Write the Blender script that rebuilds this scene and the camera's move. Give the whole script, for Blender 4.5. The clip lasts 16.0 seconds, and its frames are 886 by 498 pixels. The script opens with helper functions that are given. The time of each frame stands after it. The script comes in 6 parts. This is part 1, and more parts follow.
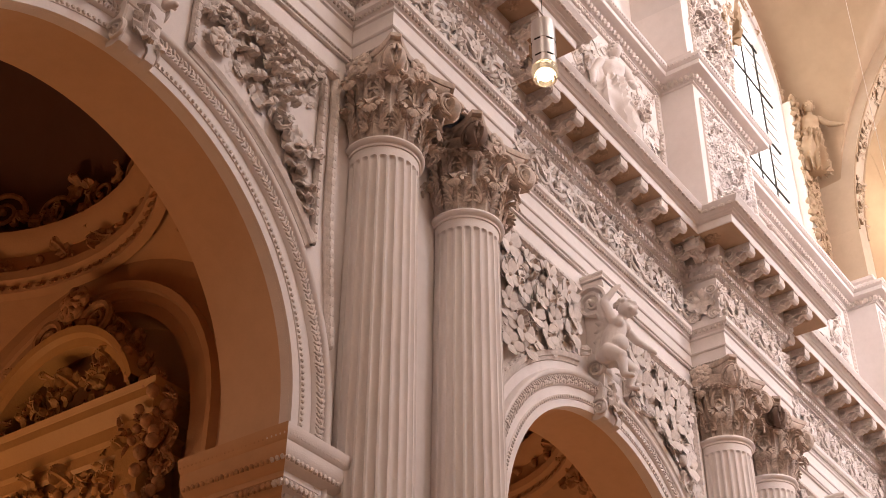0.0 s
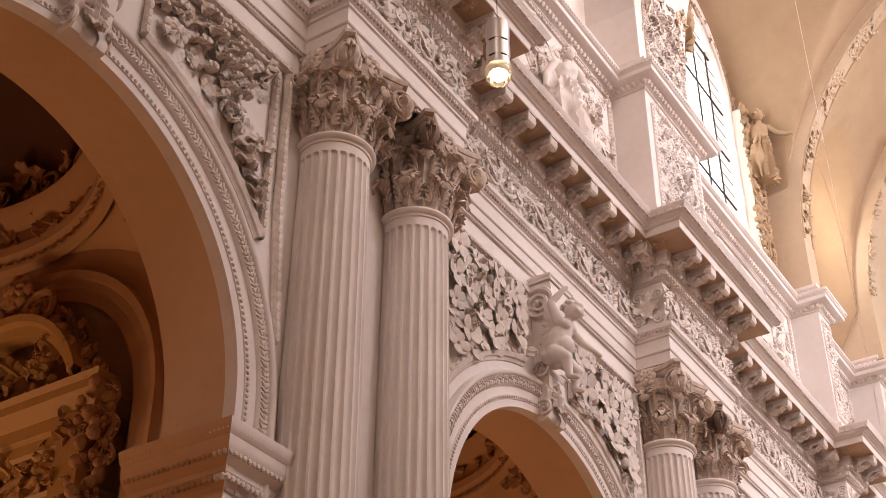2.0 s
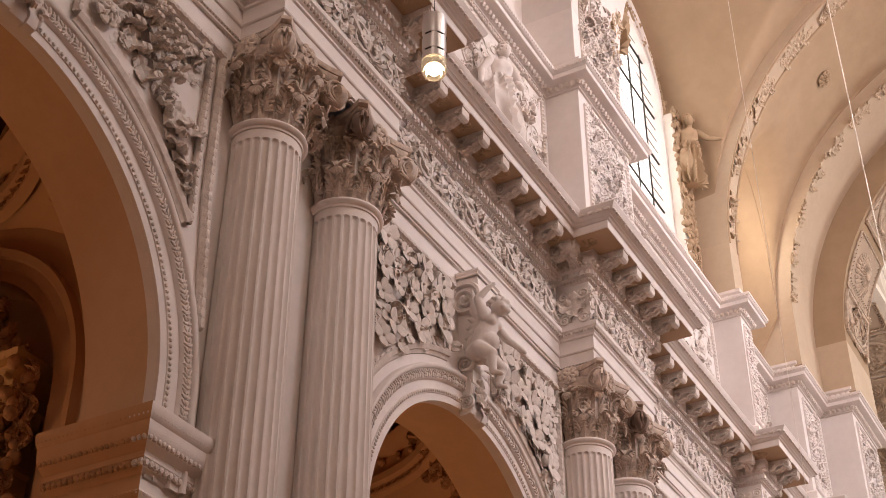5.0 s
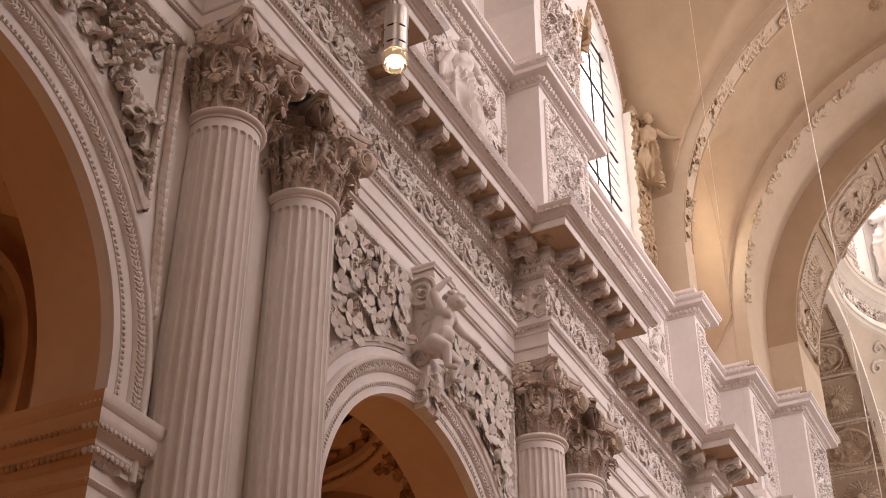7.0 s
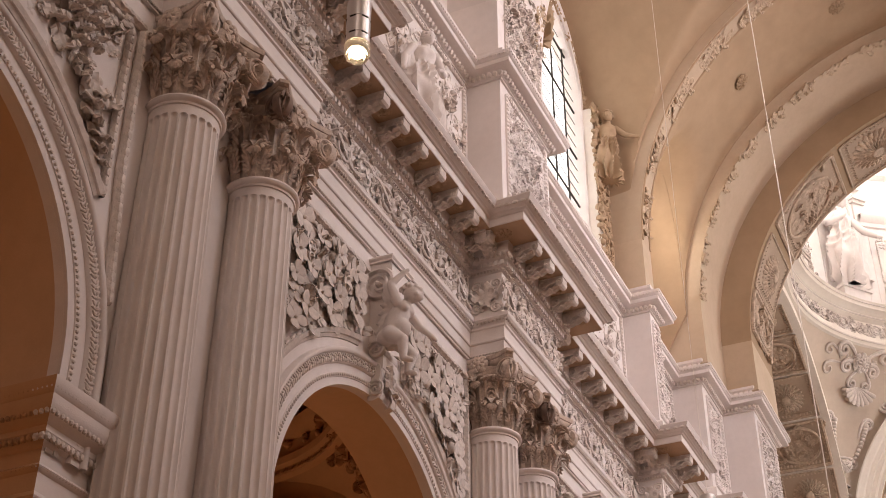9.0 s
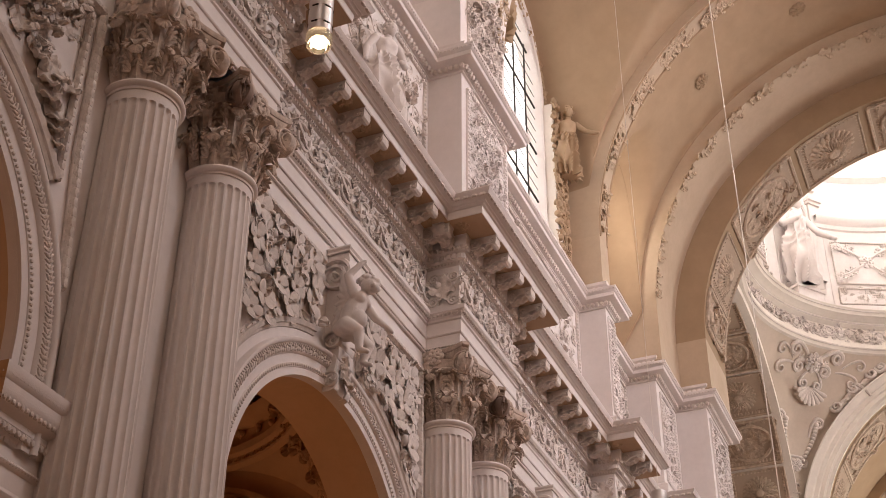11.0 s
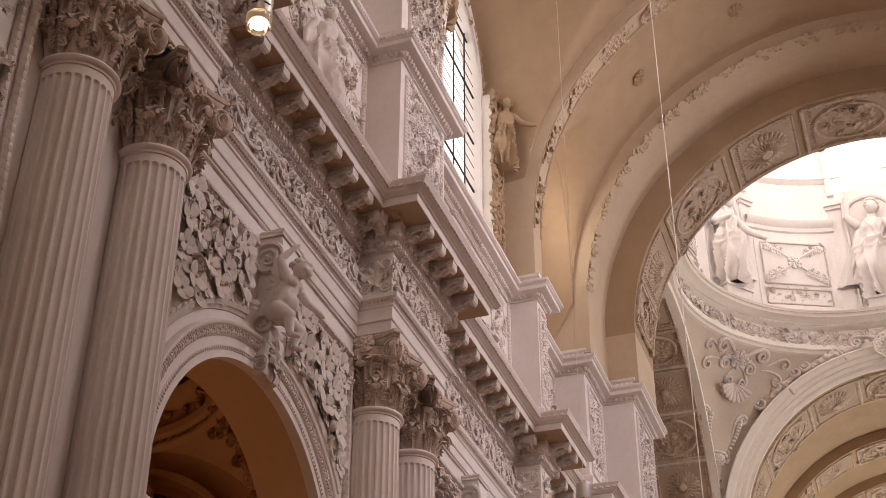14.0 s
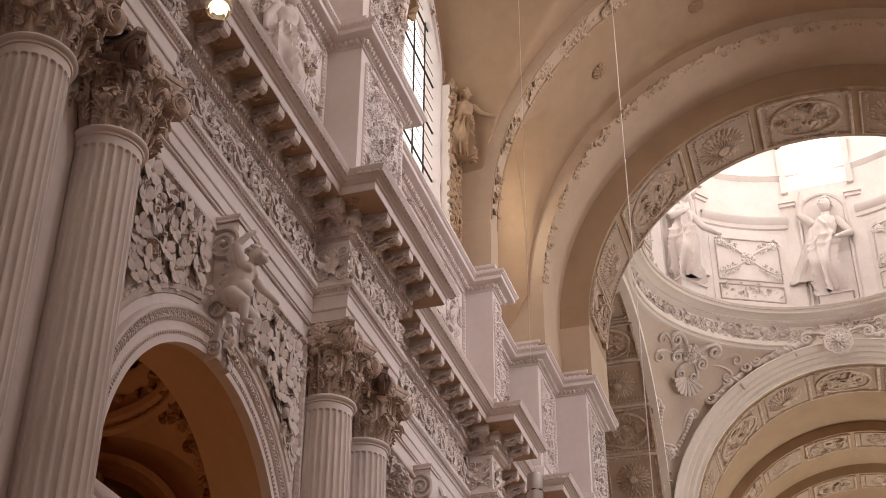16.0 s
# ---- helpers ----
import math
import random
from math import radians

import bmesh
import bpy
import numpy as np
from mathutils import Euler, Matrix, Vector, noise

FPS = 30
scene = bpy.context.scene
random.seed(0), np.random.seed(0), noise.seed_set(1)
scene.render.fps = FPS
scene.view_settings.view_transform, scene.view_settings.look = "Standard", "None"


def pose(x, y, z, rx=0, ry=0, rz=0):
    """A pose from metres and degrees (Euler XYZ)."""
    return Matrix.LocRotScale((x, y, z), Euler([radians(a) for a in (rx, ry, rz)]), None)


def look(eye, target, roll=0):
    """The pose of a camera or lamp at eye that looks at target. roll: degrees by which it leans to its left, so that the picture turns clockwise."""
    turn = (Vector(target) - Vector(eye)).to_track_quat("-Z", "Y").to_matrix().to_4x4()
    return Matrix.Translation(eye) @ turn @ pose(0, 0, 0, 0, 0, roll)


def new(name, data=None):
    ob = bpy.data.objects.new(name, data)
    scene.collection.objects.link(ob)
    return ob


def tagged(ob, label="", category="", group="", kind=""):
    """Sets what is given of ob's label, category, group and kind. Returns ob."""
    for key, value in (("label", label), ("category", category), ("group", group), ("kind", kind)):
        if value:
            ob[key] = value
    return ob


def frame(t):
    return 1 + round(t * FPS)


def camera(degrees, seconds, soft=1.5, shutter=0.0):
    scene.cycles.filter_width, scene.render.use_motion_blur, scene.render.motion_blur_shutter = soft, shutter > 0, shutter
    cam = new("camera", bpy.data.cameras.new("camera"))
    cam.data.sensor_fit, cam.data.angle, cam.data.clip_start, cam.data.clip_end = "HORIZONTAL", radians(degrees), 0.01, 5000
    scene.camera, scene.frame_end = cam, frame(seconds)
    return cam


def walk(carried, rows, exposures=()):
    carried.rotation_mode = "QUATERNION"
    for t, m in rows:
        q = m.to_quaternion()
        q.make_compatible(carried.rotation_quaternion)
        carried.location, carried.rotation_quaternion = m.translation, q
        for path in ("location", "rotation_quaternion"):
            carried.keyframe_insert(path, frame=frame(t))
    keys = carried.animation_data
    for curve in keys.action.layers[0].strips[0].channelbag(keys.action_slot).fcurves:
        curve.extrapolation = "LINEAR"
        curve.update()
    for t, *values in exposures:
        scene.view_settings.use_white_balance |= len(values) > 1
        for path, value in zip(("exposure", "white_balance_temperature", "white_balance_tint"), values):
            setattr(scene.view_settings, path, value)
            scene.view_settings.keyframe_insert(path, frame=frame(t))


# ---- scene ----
FOV = 35.92
EYE = 1.6
cam = camera(FOV, 16.0, soft=0.65)
# seconds, yaw (to the left of +y), pitch, roll: a tripod pan
ROWS = [
    (0, -54.322, 35.200, 0.303),
    (0.5, -54.938, 35.194, 0.305),
    (1, -55.596, 35.181, 0.306),
    (1.5, -56.270, 35.162, 0.308),
    (2, -56.939, 35.137, 0.310),
    (2.5, -57.595, 35.105, 0.311),
    (3, -58.231, 35.067, 0.313),
    (3.5, -58.846, 35.024, 0.315),
    (4, -59.441, 34.975, 0.316),
    (6.5, -62.227, 34.669, 0.324),
    (7, -62.766, 34.599, 0.326),
    (7.5, -63.302, 34.527, 0.328),
    (8, -63.838, 34.454, 0.329),
    (8.5, -64.372, 34.379, 0.331),
    (9, -64.906, 34.304, 0.333),
    (11.5, -67.574, 33.922, 0.341),
    (12, -68.116, 33.844, 0.343),
    (12.5, -68.666, 33.764, 0.344),
    (13, -69.225, 33.681, 0.346),
    (13.5, -69.793, 33.596, 0.347),
    (14, -70.368, 33.506, 0.349),
    (14.5, -70.945, 33.410, 0.351),
    (15, -71.514, 33.307, 0.352),
    (15.5, -72.059, 33.195, 0.354),
    (16, -72.554, 33.071, 0.356),
]

START = Vector((0.0, 0.0, EYE))


def aim(yaw, pitch, roll):
    return Matrix.Translation(START) @ Matrix.Rotation(radians(yaw), 4, "Z") @ Matrix.Rotation(radians(90 + pitch), 4, "X") @ Matrix.Rotation(radians(roll), 4, "Z")


walk(cam, [(t, aim(yaw, pitch, roll)) for t, yaw, pitch, roll in ROWS],
     exposures=[(0.0, 0.33), (4.0, 0.06), (8.5, -0.28), (12.5, -0.54), (16.0, -0.80)])

# ---- light ----
world = bpy.data.worlds.new("sky")
scene.world = world
world.use_nodes = True
wn = world.node_tree.nodes
sky = wn.new("ShaderNodeTexSky")
sky.sky_type, sky.sun_disc = "NISHITA", False
sky.sun_elevation, sky.sun_rotation = radians(40), radians(200)
world.node_tree.links.new(sky.outputs[0], wn["Background"].inputs[0])
wn["Background"].inputs[1].default_value = 0.12


def window_or_fill(place, target, width, height, watts, colour=(1.0, 0.97, 0.93), spread=180):
    """A soft area lamp: daylight at a window, or added fill where none is built."""
    lamp = bpy.data.lights.new("window_and_fill_light", "AREA")
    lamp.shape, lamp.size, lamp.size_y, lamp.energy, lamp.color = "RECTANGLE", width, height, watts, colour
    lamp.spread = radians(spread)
    ob = new("window_and_fill_light", lamp)
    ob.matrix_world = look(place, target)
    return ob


CX_LIGHT = 47.5
for wx, watts, tone in ((6.5, 680, (1.0, 0.80, 0.64)), (16.5, 1600, (1.0, 0.90, 0.91)), (26.5, 1120, (1.0, 0.90, 0.93))):
    window_or_fill((wx, -10.4, 25.5), (wx, 8.0, 21.5), 4.6, 6.5, watts, tone, 105 if wx > 20 else 180)
# added fill from the west end; the wall behind it is solid
window_or_fill((-12.8, -0.85, 25.0), (22.0, 8.0, 20.5), 7.0, 7.0, 620, (1.0, 0.78, 0.66), 90)
window_or_fill((26.55, 9.68, 25.6), (26.55, -4.0, 25.6), 5.1, 8.0, 45, (1.0, 0.95, 0.88))
# added fills that brighten crossing and choir, with no window built
window_or_fill((47.5, -19.2, 20.0), (45.0, 6.0, 23.0), 8.0, 12.0, 5500, (1.0, 0.94, 0.94))
window_or_fill((66.0, -7.0, 17.0), (64.0, 3.0, 28.0), 6.0, 8.0, 2600, (1.0, 0.93, 0.84))
for turn in (-55.5, -2, 51.5, 105, 158, 212, 258):
    a = radians(turn)
    window_or_fill((CX_LIGHT + 7.6 * math.cos(a), -0.85 + 7.6 * math.sin(a), 42.6), (CX_LIGHT, -0.85, 37.0), 2.7, 6.4, 700, (1.0, 0.97, 0.94))
# the narrow bay's own small window, hidden behind the rib
window_or_fill((32.78, 9.2, 25.4), (33.2, 4.0, 25.0), 1.2, 2.4, 110, (1.0, 0.90, 0.78))
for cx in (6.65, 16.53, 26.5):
    # added warm light at each chapel's back wall, unseen and without a window
    window_or_fill((cx, 16.7, 6.5), (cx + 1.5, 11.0, 10.0), 2.2, 4.0, 185, (1.0, 0.53, 0.26))

# ---- materials ----


def plaster(name, colour, dirt, grain=90.0, bump=0.25, rough=0.75, stain=0.35, mottle=0.045, patch=5.0):
    mat = bpy.data.materials.new(name)
    mat.use_nodes = True
    n, l = mat.node_tree.nodes, mat.node_tree.links
    bsdf = n["Principled BSDF"]
    bsdf.inputs["Roughness"].default_value = rough
    bsdf.inputs["Specular IOR Level"].default_value = 0.25
    coord = n.new("ShaderNodeTexCoord")
    geo = n.new("ShaderNodeNewGeometry")
    big = n.new("ShaderNodeTexNoise")
    big.inputs["Scale"].default_value, big.inputs["Detail"].default_value, big.inputs["Roughness"].default_value = 0.7, 7.0, 0.62
    fine = n.new("ShaderNodeTexNoise")
    fine.inputs["Scale"].default_value, fine.inputs["Detail"].default_value = grain, 4.0
    l.new(geo.outputs["Position"], big.inputs["Vector"])
    l.new(geo.outputs["Position"], fine.inputs["Vector"])
    ramp = n.new("ShaderNodeValToRGB")
    ramp.color_ramp.elements[0].position, ramp.color_ramp.elements[1].position = 0.40, 0.72
    ramp.color_ramp.elements[0].color = (0, 0, 0, 1)
    ramp.color_ramp.elements[1].color = (stain, stain, stain, 1)
    l.new(big.outputs["Fac"], ramp.inputs[0])
    mix = n.new("ShaderNodeMix")
    mix.data_type = "RGBA"
    mix.inputs[6].default_value, mix.inputs[7].default_value = (*colour, 1), (*dirt, 1)
    l.new(ramp.outputs[0], mix.inputs[0])
    info = n.new("ShaderNodeObjectInfo")
    shade = n.new("ShaderNodeMapRange")
    shade.inputs[3].default_value, shade.inputs[4].default_value = 0.94, 1.05
    l.new(info.outputs["Random"], shade.inputs[0])
    mul = n.new("ShaderNodeVectorMath")
    mul.operation = "SCALE"
    mid = n.new("ShaderNodeTexNoise")
    mid.inputs["Scale"].default_value, mid.inputs["Detail"].default_value, mid.inputs["Roughness"].default_value = patch, 6.0, 0.7
    l.new(geo.outputs["Position"], mid.inputs["Vector"])
    spots = n.new("ShaderNodeMapRange")
    spots.inputs[1].default_value, spots.inputs[2].default_value = 0.38, 0.68
    spots.inputs[3].default_value, spots.inputs[4].default_value = 1.0 + 0.3 * mottle, 1.0 - mottle
    l.new(mid.outputs["Fac"], spots.inputs[0])
    both = n.new("ShaderNodeMath")
    both.operation = "MULTIPLY"
    l.new(spots.outputs[0], both.inputs[0])
    l.new(shade.outputs[0], both.inputs[1])
    l.new(mix.outputs[2], mul.inputs[0])
    l.new(both.outputs[0], mul.inputs["Scale"])
    l.new(mul.outputs[0], bsdf.inputs["Base Color"])
    bmp = n.new("ShaderNodeBump")
    bmp.inputs["Strength"].default_value, bmp.inputs["Distance"].default_value = bump, 0.01
    l.new(fine.outputs["Fac"], bmp.inputs["Height"])
    l.new(bmp.outputs[0], bsdf.inputs["Normal"])
    return mat


def plain(name, colour, rough=0.5, metal=0.0, emit=0.0):
    mat = bpy.data.materials.new(name)
    mat.use_nodes = True
    b = mat.node_tree.nodes["Principled BSDF"]
    b.inputs["Base Color"].default_value = (*colour, 1)
    b.inputs["Roughness"].default_value, b.inputs["Metallic"].default_value = rough, metal
    if emit:
        b.inputs["Emission Color"].default_value, b.inputs["Emission Strength"].default_value = (*colour, 1), emit
    return mat


STUCCO = plaster("white_stucco", (0.79, 0.715, 0.68), (0.63, 0.53, 0.47))
ORNAMENT = plaster("carved_stucco", (0.74, 0.655, 0.605), (0.46, 0.36, 0.29), grain=45.0, bump=0.6, stain=0.6, mottle=0.18, patch=9.0)
CAPITAL = plaster("aged_capital_stucco", (0.67, 0.55, 0.47), (0.40, 0.28, 0.20), grain=45.0, bump=0.6, stain=0.75, mottle=0.34, patch=8.0)
# dark colour for corner grime and, painted in, the shade between paired capitals
GRIME_SHADE = plaster("grime_and_shade_stucco", (0.20, 0.135, 0.11), (0.36, 0.26, 0.20), grain=40.0, bump=0.5, stain=0.6)
# brown stands in for shade and warm bounce under the cornice
SOFFIT = plaster("shaded_soffit_plaster", (0.52, 0.36, 0.24), (0.36, 0.23, 0.14), grain=40.0, bump=0.3, stain=0.6)
PENDENTIVE = plaster("aged_pendentive_plaster", (0.66, 0.545, 0.445), (0.52, 0.41, 0.31), grain=30.0, bump=0.2, stain=0.5)
# chapel ochre made lighter, standing in for bounce from the nave
REVEAL = plaster("lit_ochre_plaster", (0.64, 0.42, 0.26), (0.54, 0.33, 0.19), grain=40.0, bump=0.2)
# darker and redder than the chapel walls
MAROON_DOME = plaster("dark_maroon_plaster", (0.17, 0.085, 0.06), (0.11, 0.055, 0.04), grain=30.0, bump=0.3)
VAULT = plaster("cream_vault_plaster", (0.43, 0.30, 0.19), (0.33, 0.22, 0.13), grain=30.0, bump=0.15, stain=0.5, mottle=0.06, patch=1.6)
# vault plaster lightened in colour for the extra light the ribs catch
RIB = plaster("lit_rib_plaster", (0.56, 0.43, 0.31), (0.45, 0.33, 0.22), grain=30.0, bump=0.15, stain=0.5)
OCHRE = plaster("ochre_plaster", (0.56, 0.34, 0.19), (0.44, 0.25, 0.13), grain=40.0, bump=0.3)
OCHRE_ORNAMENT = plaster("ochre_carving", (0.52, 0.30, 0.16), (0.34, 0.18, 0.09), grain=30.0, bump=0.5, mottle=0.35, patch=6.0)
GILT = plaster("gilded_wood", (0.50, 0.30, 0.12), (0.30, 0.16, 0.07), grain=30.0, bump=0.4, rough=0.45)
STONE = plaster("floor_stone", (0.50, 0.31, 0.17), (0.40, 0.23, 0.12), grain=12.0)
STEEL = plain("brushed_steel", (0.74, 0.70, 0.69), 0.42, 0.75)
DARK = plain("dark_iron", (0.03, 0.025, 0.02), 0.6, 0.6)
CABLE = plain("pale_cable", (0.75, 0.68, 0.6), 0.5)
CREAM = plaster("cream_white_stucco", (0.79, 0.71, 0.63), (0.66, 0.57, 0.48))
BULB = plain("lamp_glow", (1.0, 0.80, 0.54), 0.4, 0.0, 11.0)
SKYLIGHT = plain("bright_sky", (1.0, 0.98, 0.95), 1.0, 0.0, 1.6)

# ---- building helpers ----


class Shape:
    """Collects vertices and faces for one mesh."""

    def __init__(self):
        self.v, self.f = [], []

    def add(self, verts, faces, m=None):
        base = len(self.v)
        if m is not None:
            a = np.array(m)
            vv = np.asarray(verts, float) @ a[:3, :3].T + a[:3, 3]
            self.v.extend(map(tuple, vv))
        else:
            self.v.extend(tuple(p) for p in verts)
        self.f.extend(tuple(i + base for i in face) for face in faces)
        return self

    def grid(self, rows, close_u=False, close_v=False):
        """rows: equal lists of points; u runs along a row."""
        nr, nc = len(rows), len(rows[0])
        faces = []
        for i in range(nr if close_v else nr - 1):
            for j in range(nc if close_u else nc - 1):
                i2, j2 = (i + 1) % nr, (j + 1) % nc
                faces.append((i * nc + j, i * nc + j2, i2 * nc + j2, i2 * nc + j))
        return self.add([p for r in rows for p in r], faces)

    def box(self, x0, x1, y0, y1, z0, z1):
        v = [(x, y, z) for x in (x0, x1) for y in (y0, y1) for z in (z0, z1)]
        return self.add(v, [(0, 1, 3, 2), (4, 6, 7, 5), (0, 4, 5, 1), (2, 3, 7, 6), (0, 2, 6, 4), (1, 5, 7, 3)])

    def mesh(self, name, mat, smooth=True):
        me = bpy.data.meshes.new(name)
        me.from_pydata(self.v, [], self.f)
        me.materials.append(mat)
        bm = bmesh.new()
        bm.from_mesh(me)
        bmesh.ops.recalc_face_normals(bm, faces=bm.faces)
        bm.to_mesh(me)
        bm.free()
        if smooth:
            me.polygons.foreach_set("use_smooth", [True] * len(me.polygons))
            me.set_sharp_from_angle(angle=radians(38))
        return me


def thing(name, place=(0, 0, 0), label="", category="", group="", kind=""):
    ob = new(name)
    ob.empty_display_size = 0.2
    ob.location = place
    return tagged(ob, label, category, group, kind)


def part(name, shape, mat, parent, label="", kind="", m=None, smooth=True):
    """One mesh under a thing; shape is a Shape or a mesh made before."""
    me = shape if isinstance(shape, bpy.types.Mesh) else shape.mesh(name, mat, smooth)
    ob = new(name, me)
    ob.parent = parent
    if m is not None:
        ob.matrix_basis = m
    return tagged(ob, label, kind=kind)


def structure(name, shape, mat, label, category, smooth=True):
    return tagged(new(name, shape.mesh(name, mat, smooth)), label, category, kind="structure")


def mitred(path, o):
    """A plan line set off to its right by o."""
    pts = [Vector(p) for p in path]
    out = []
    for i, p in enumerate(pts):
        da = (p - pts[i - 1]).normalized() if i else (pts[1] - p).normalized()
        db = (pts[i + 1] - p).normalized() if i < len(pts) - 1 else da
        na, nb = Vector((da.y, -da.x)), Vector((db.y, -db.x))
        k = na + nb
        out.append(p + k * (o / max(0.2, (k.dot(na)))))
    return out


def moulding(path, profile, cap=True):
    """A profile of (overhang, height) run along a plan line, with mitred corners."""
    s = Shape()
    rows = []
    for o, z in profile:
        rows.append([(p.x, p.y, z) for p in mitred(path, o)])
    s.grid(rows)
    if cap:
        nc = len(path)
        s.f.append(tuple(i * nc for i in range(len(profile))))
        s.f.append(tuple(i * nc + nc - 1 for i in range(len(profile))))
    return s


def arch_moulding(cx, cz, y, profile, a0, a1, steps, drop=0.0):
    """A profile of (radius, overhang towards -y) run round an arch, with straight legs of length drop."""
    s = Shape()
    rows = []
    for r, o in profile:
        row = []
        if drop:
            row.append((cx + r * math.cos(a0), y - o, cz - drop))
        for k in range(steps + 1):
            a = a0 + (a1 - a0) * k / steps
            row.append((cx + r * math.cos(a), y - o, cz + r * math.sin(a)))
        if drop:
            row.append((cx + r * math.cos(a1), y - o, cz - drop))
        rows.append(row)
    return s.grid(rows)


def basis(origin, right, up, scale=1.0, flat=1.0):
    """A frame whose x is right, y is up and z points out of the surface."""
    r, u = Vector(right).normalized(), Vector(up).normalized()
    n = r.cross(u).normalized()
    u = n.cross(r)
    m = Matrix((r, u, n)).transposed().to_4x4()
    return Matrix.Translation(origin) @ m @ Matrix.Diagonal((scale, scale, scale * flat, 1))

# ---- plan ----
AXIS = -0.85            # the nave's middle line
WALL = 8.85             # face of the nave wall
BACK = 9.85             # its chapel side
PAIRS = [(0.62, 2.47), (10.66, 12.51), (20.50, 22.36)]
ARCHES = [6.65, 16.53, 26.5]
ARCH_R, ARCH_Z = 2.86, 8.62
SPRING = 23.0           # springing of the vaults
ENT = [(-13, 8.80), (0.1, 8.80), (0.1, 8.12), (2.97, 8.12), (2.97, 8.80), (10.15, 8.80), (10.15, 8.12), (13.02, 8.12), (13.02, 8.80),
       (19.98, 8.80), (19.98, 8.12), (22.87, 8.12), (22.87, 8.80), (30.05, 8.80), (30.05, 8.12), (30.95, 8.12), (30.95, 8.80),
       (34.6, 8.80), (34.6, 7.95), (36.85, 7.95), (36.85, 7.05), (39.6, 7.05), (39.6, 14.0)]
ATTIC = [(-13, 8.85), (0.2, 8.85), (0.2, 8.10), (2.9, 8.10), (2.9, 8.85), (10.2, 8.85), (10.2, 8.10), (12.9, 8.10), (12.9, 8.85),
         (20.05, 8.85), (20.05, 8.10), (22.75, 8.10), (22.75, 8.85), (30.2, 8.85), (30.2, 8.10), (30.95, 8.10), (30.95, 8.85),
         (34.6, 8.85), (34.6, 7.95), (36.85, 7.95), (36.85, 7.0), (39.6, 7.0), (39.6, 14.0)]

# ---- the setting ----
floor = structure("floor", Shape().box(-14, 75, -16, 22, -0.3, 0.0), STONE, "pale worn stone floor of the nave", "floor")


def pierced_wall(x0, x1, y0, y1, z0, z1, openings):
    """A wall along x with round-headed openings (centre, half width, sill, springing, rise)."""
    s = Shape()
    edge = x0
    for cx, hw, sill, spring, rise in sorted(openings):
        s.box(edge, cx - hw, y0, y1, z0, z1)
        if sill > z0 + 0.01:
            s.box(cx - hw, cx + hw, y0, y1, z0, sill)
        n = 40
        arc = [(cx - hw * math.cos(math.pi * k / n), spring + rise * math.sin(math.pi * k / n)) for k in range(n + 1)]
        for y in (y0, y1):
            s.grid([[(x, y, z) for x, z in arc], [(x, y, z1) for x, z in arc]])
        s.grid([[(x, y0, z) for x, z in arc], [(x, y1, z) for x, z in arc]])
        s.grid([[(cx - hw, y0, z1), (cx + hw, y0, z1)], [(cx - hw, y1, z1), (cx + hw, y1, z1)]])
        edge = cx + hw
    return s.box(edge, x1, y0, y1, z0, z1)


wall_north = structure("wall_north", pierced_wall(-13, 39.6, WALL, WALL + 0.12, 0, 16.5, [(c, ARCH_R, 0, ARCH_Z, ARCH_R) for c in ARCHES]),
                       STUCCO, "white stuccoed nave arcade wall with round arches", "wall")
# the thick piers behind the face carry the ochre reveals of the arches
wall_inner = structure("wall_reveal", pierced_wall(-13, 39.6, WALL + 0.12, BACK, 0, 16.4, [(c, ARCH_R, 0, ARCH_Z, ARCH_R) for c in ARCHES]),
                       REVEAL, "ochre arch reveals opening to the chapels", "wall")
wall_attic = structure("wall_attic", moulding(ATTIC, [(0, 16.0), (0, 21.0)], cap=False), STUCCO, "white attic wall with shallow pilaster breaks", "wall")
wall_upper = structure("wall_clerestory", pierced_wall(-13, 34.6, 9.32, 9.75, 20.4, 31.0, [(c, 2.6, 22.1, 27.4, 2.3) for c in (6.5, 16.5, 26.55)]),
                       STUCCO, "white clerestory wall with arched window openings", "wall")
wall_south = structure("wall_south", pierced_wall(-13, 39.6, -11.2, -10.55, 0, 31.0, [(c, 2.6, 22.1, 27.4, 2.3) for c in (6.5, 16.5, 26.55)]),
                       STUCCO, "white stuccoed opposite nave wall", "wall")
wall_west = structure("wall_west", Shape().box(-14, -13, -12, 10, 0, 34), STUCCO, "plain white entrance wall", "wall")
wall_east = structure("wall_east", Shape().box(74, 75, -12, 12, 0, 34), STUCCO, "plain white end wall of the choir", "wall")

# entablature: architrave and frieze, bed mouldings, corona
ARCHITRAVE = [(-0.05, 14.02), (0.0, 14.02), (0.0, 14.05), (0.03, 14.07), (0.0, 14.09), (0.0, 14.30), (0.025, 14.31), (0.035, 14.33), (0.025, 14.35),
              (0.02, 14.58), (0.05, 14.60), (0.05, 14.64), (0.10, 14.70), (0.13, 14.72), (0.15, 14.74), (0.15, 14.82), (-0.02, 14.84), (-0.02, 15.80),
              (0.03, 15.82), (0.04, 15.86), (0.07, 15.88)]
BED = [(0.05, 15.86), (0.09, 15.88), (0.09, 15.98), (0.12, 16.0), (0.16, 16.04), (0.20, 16.07), (0.22, 16.09), (0.22, 16.28), (0.24, 16.30)]
CORONA = [(0.20, 16.31), (0.74, 16.31), (0.75, 16.32), (0.76, 16.46), (0.80, 16.47), (0.82, 16.50), (0.85, 16.51), (0.86, 16.53), (0.92, 16.56), (0.98, 16.61),
          (1.0, 16.66), (1.01, 16.67), (1.01, 16.69), (-0.1, 16.72)]
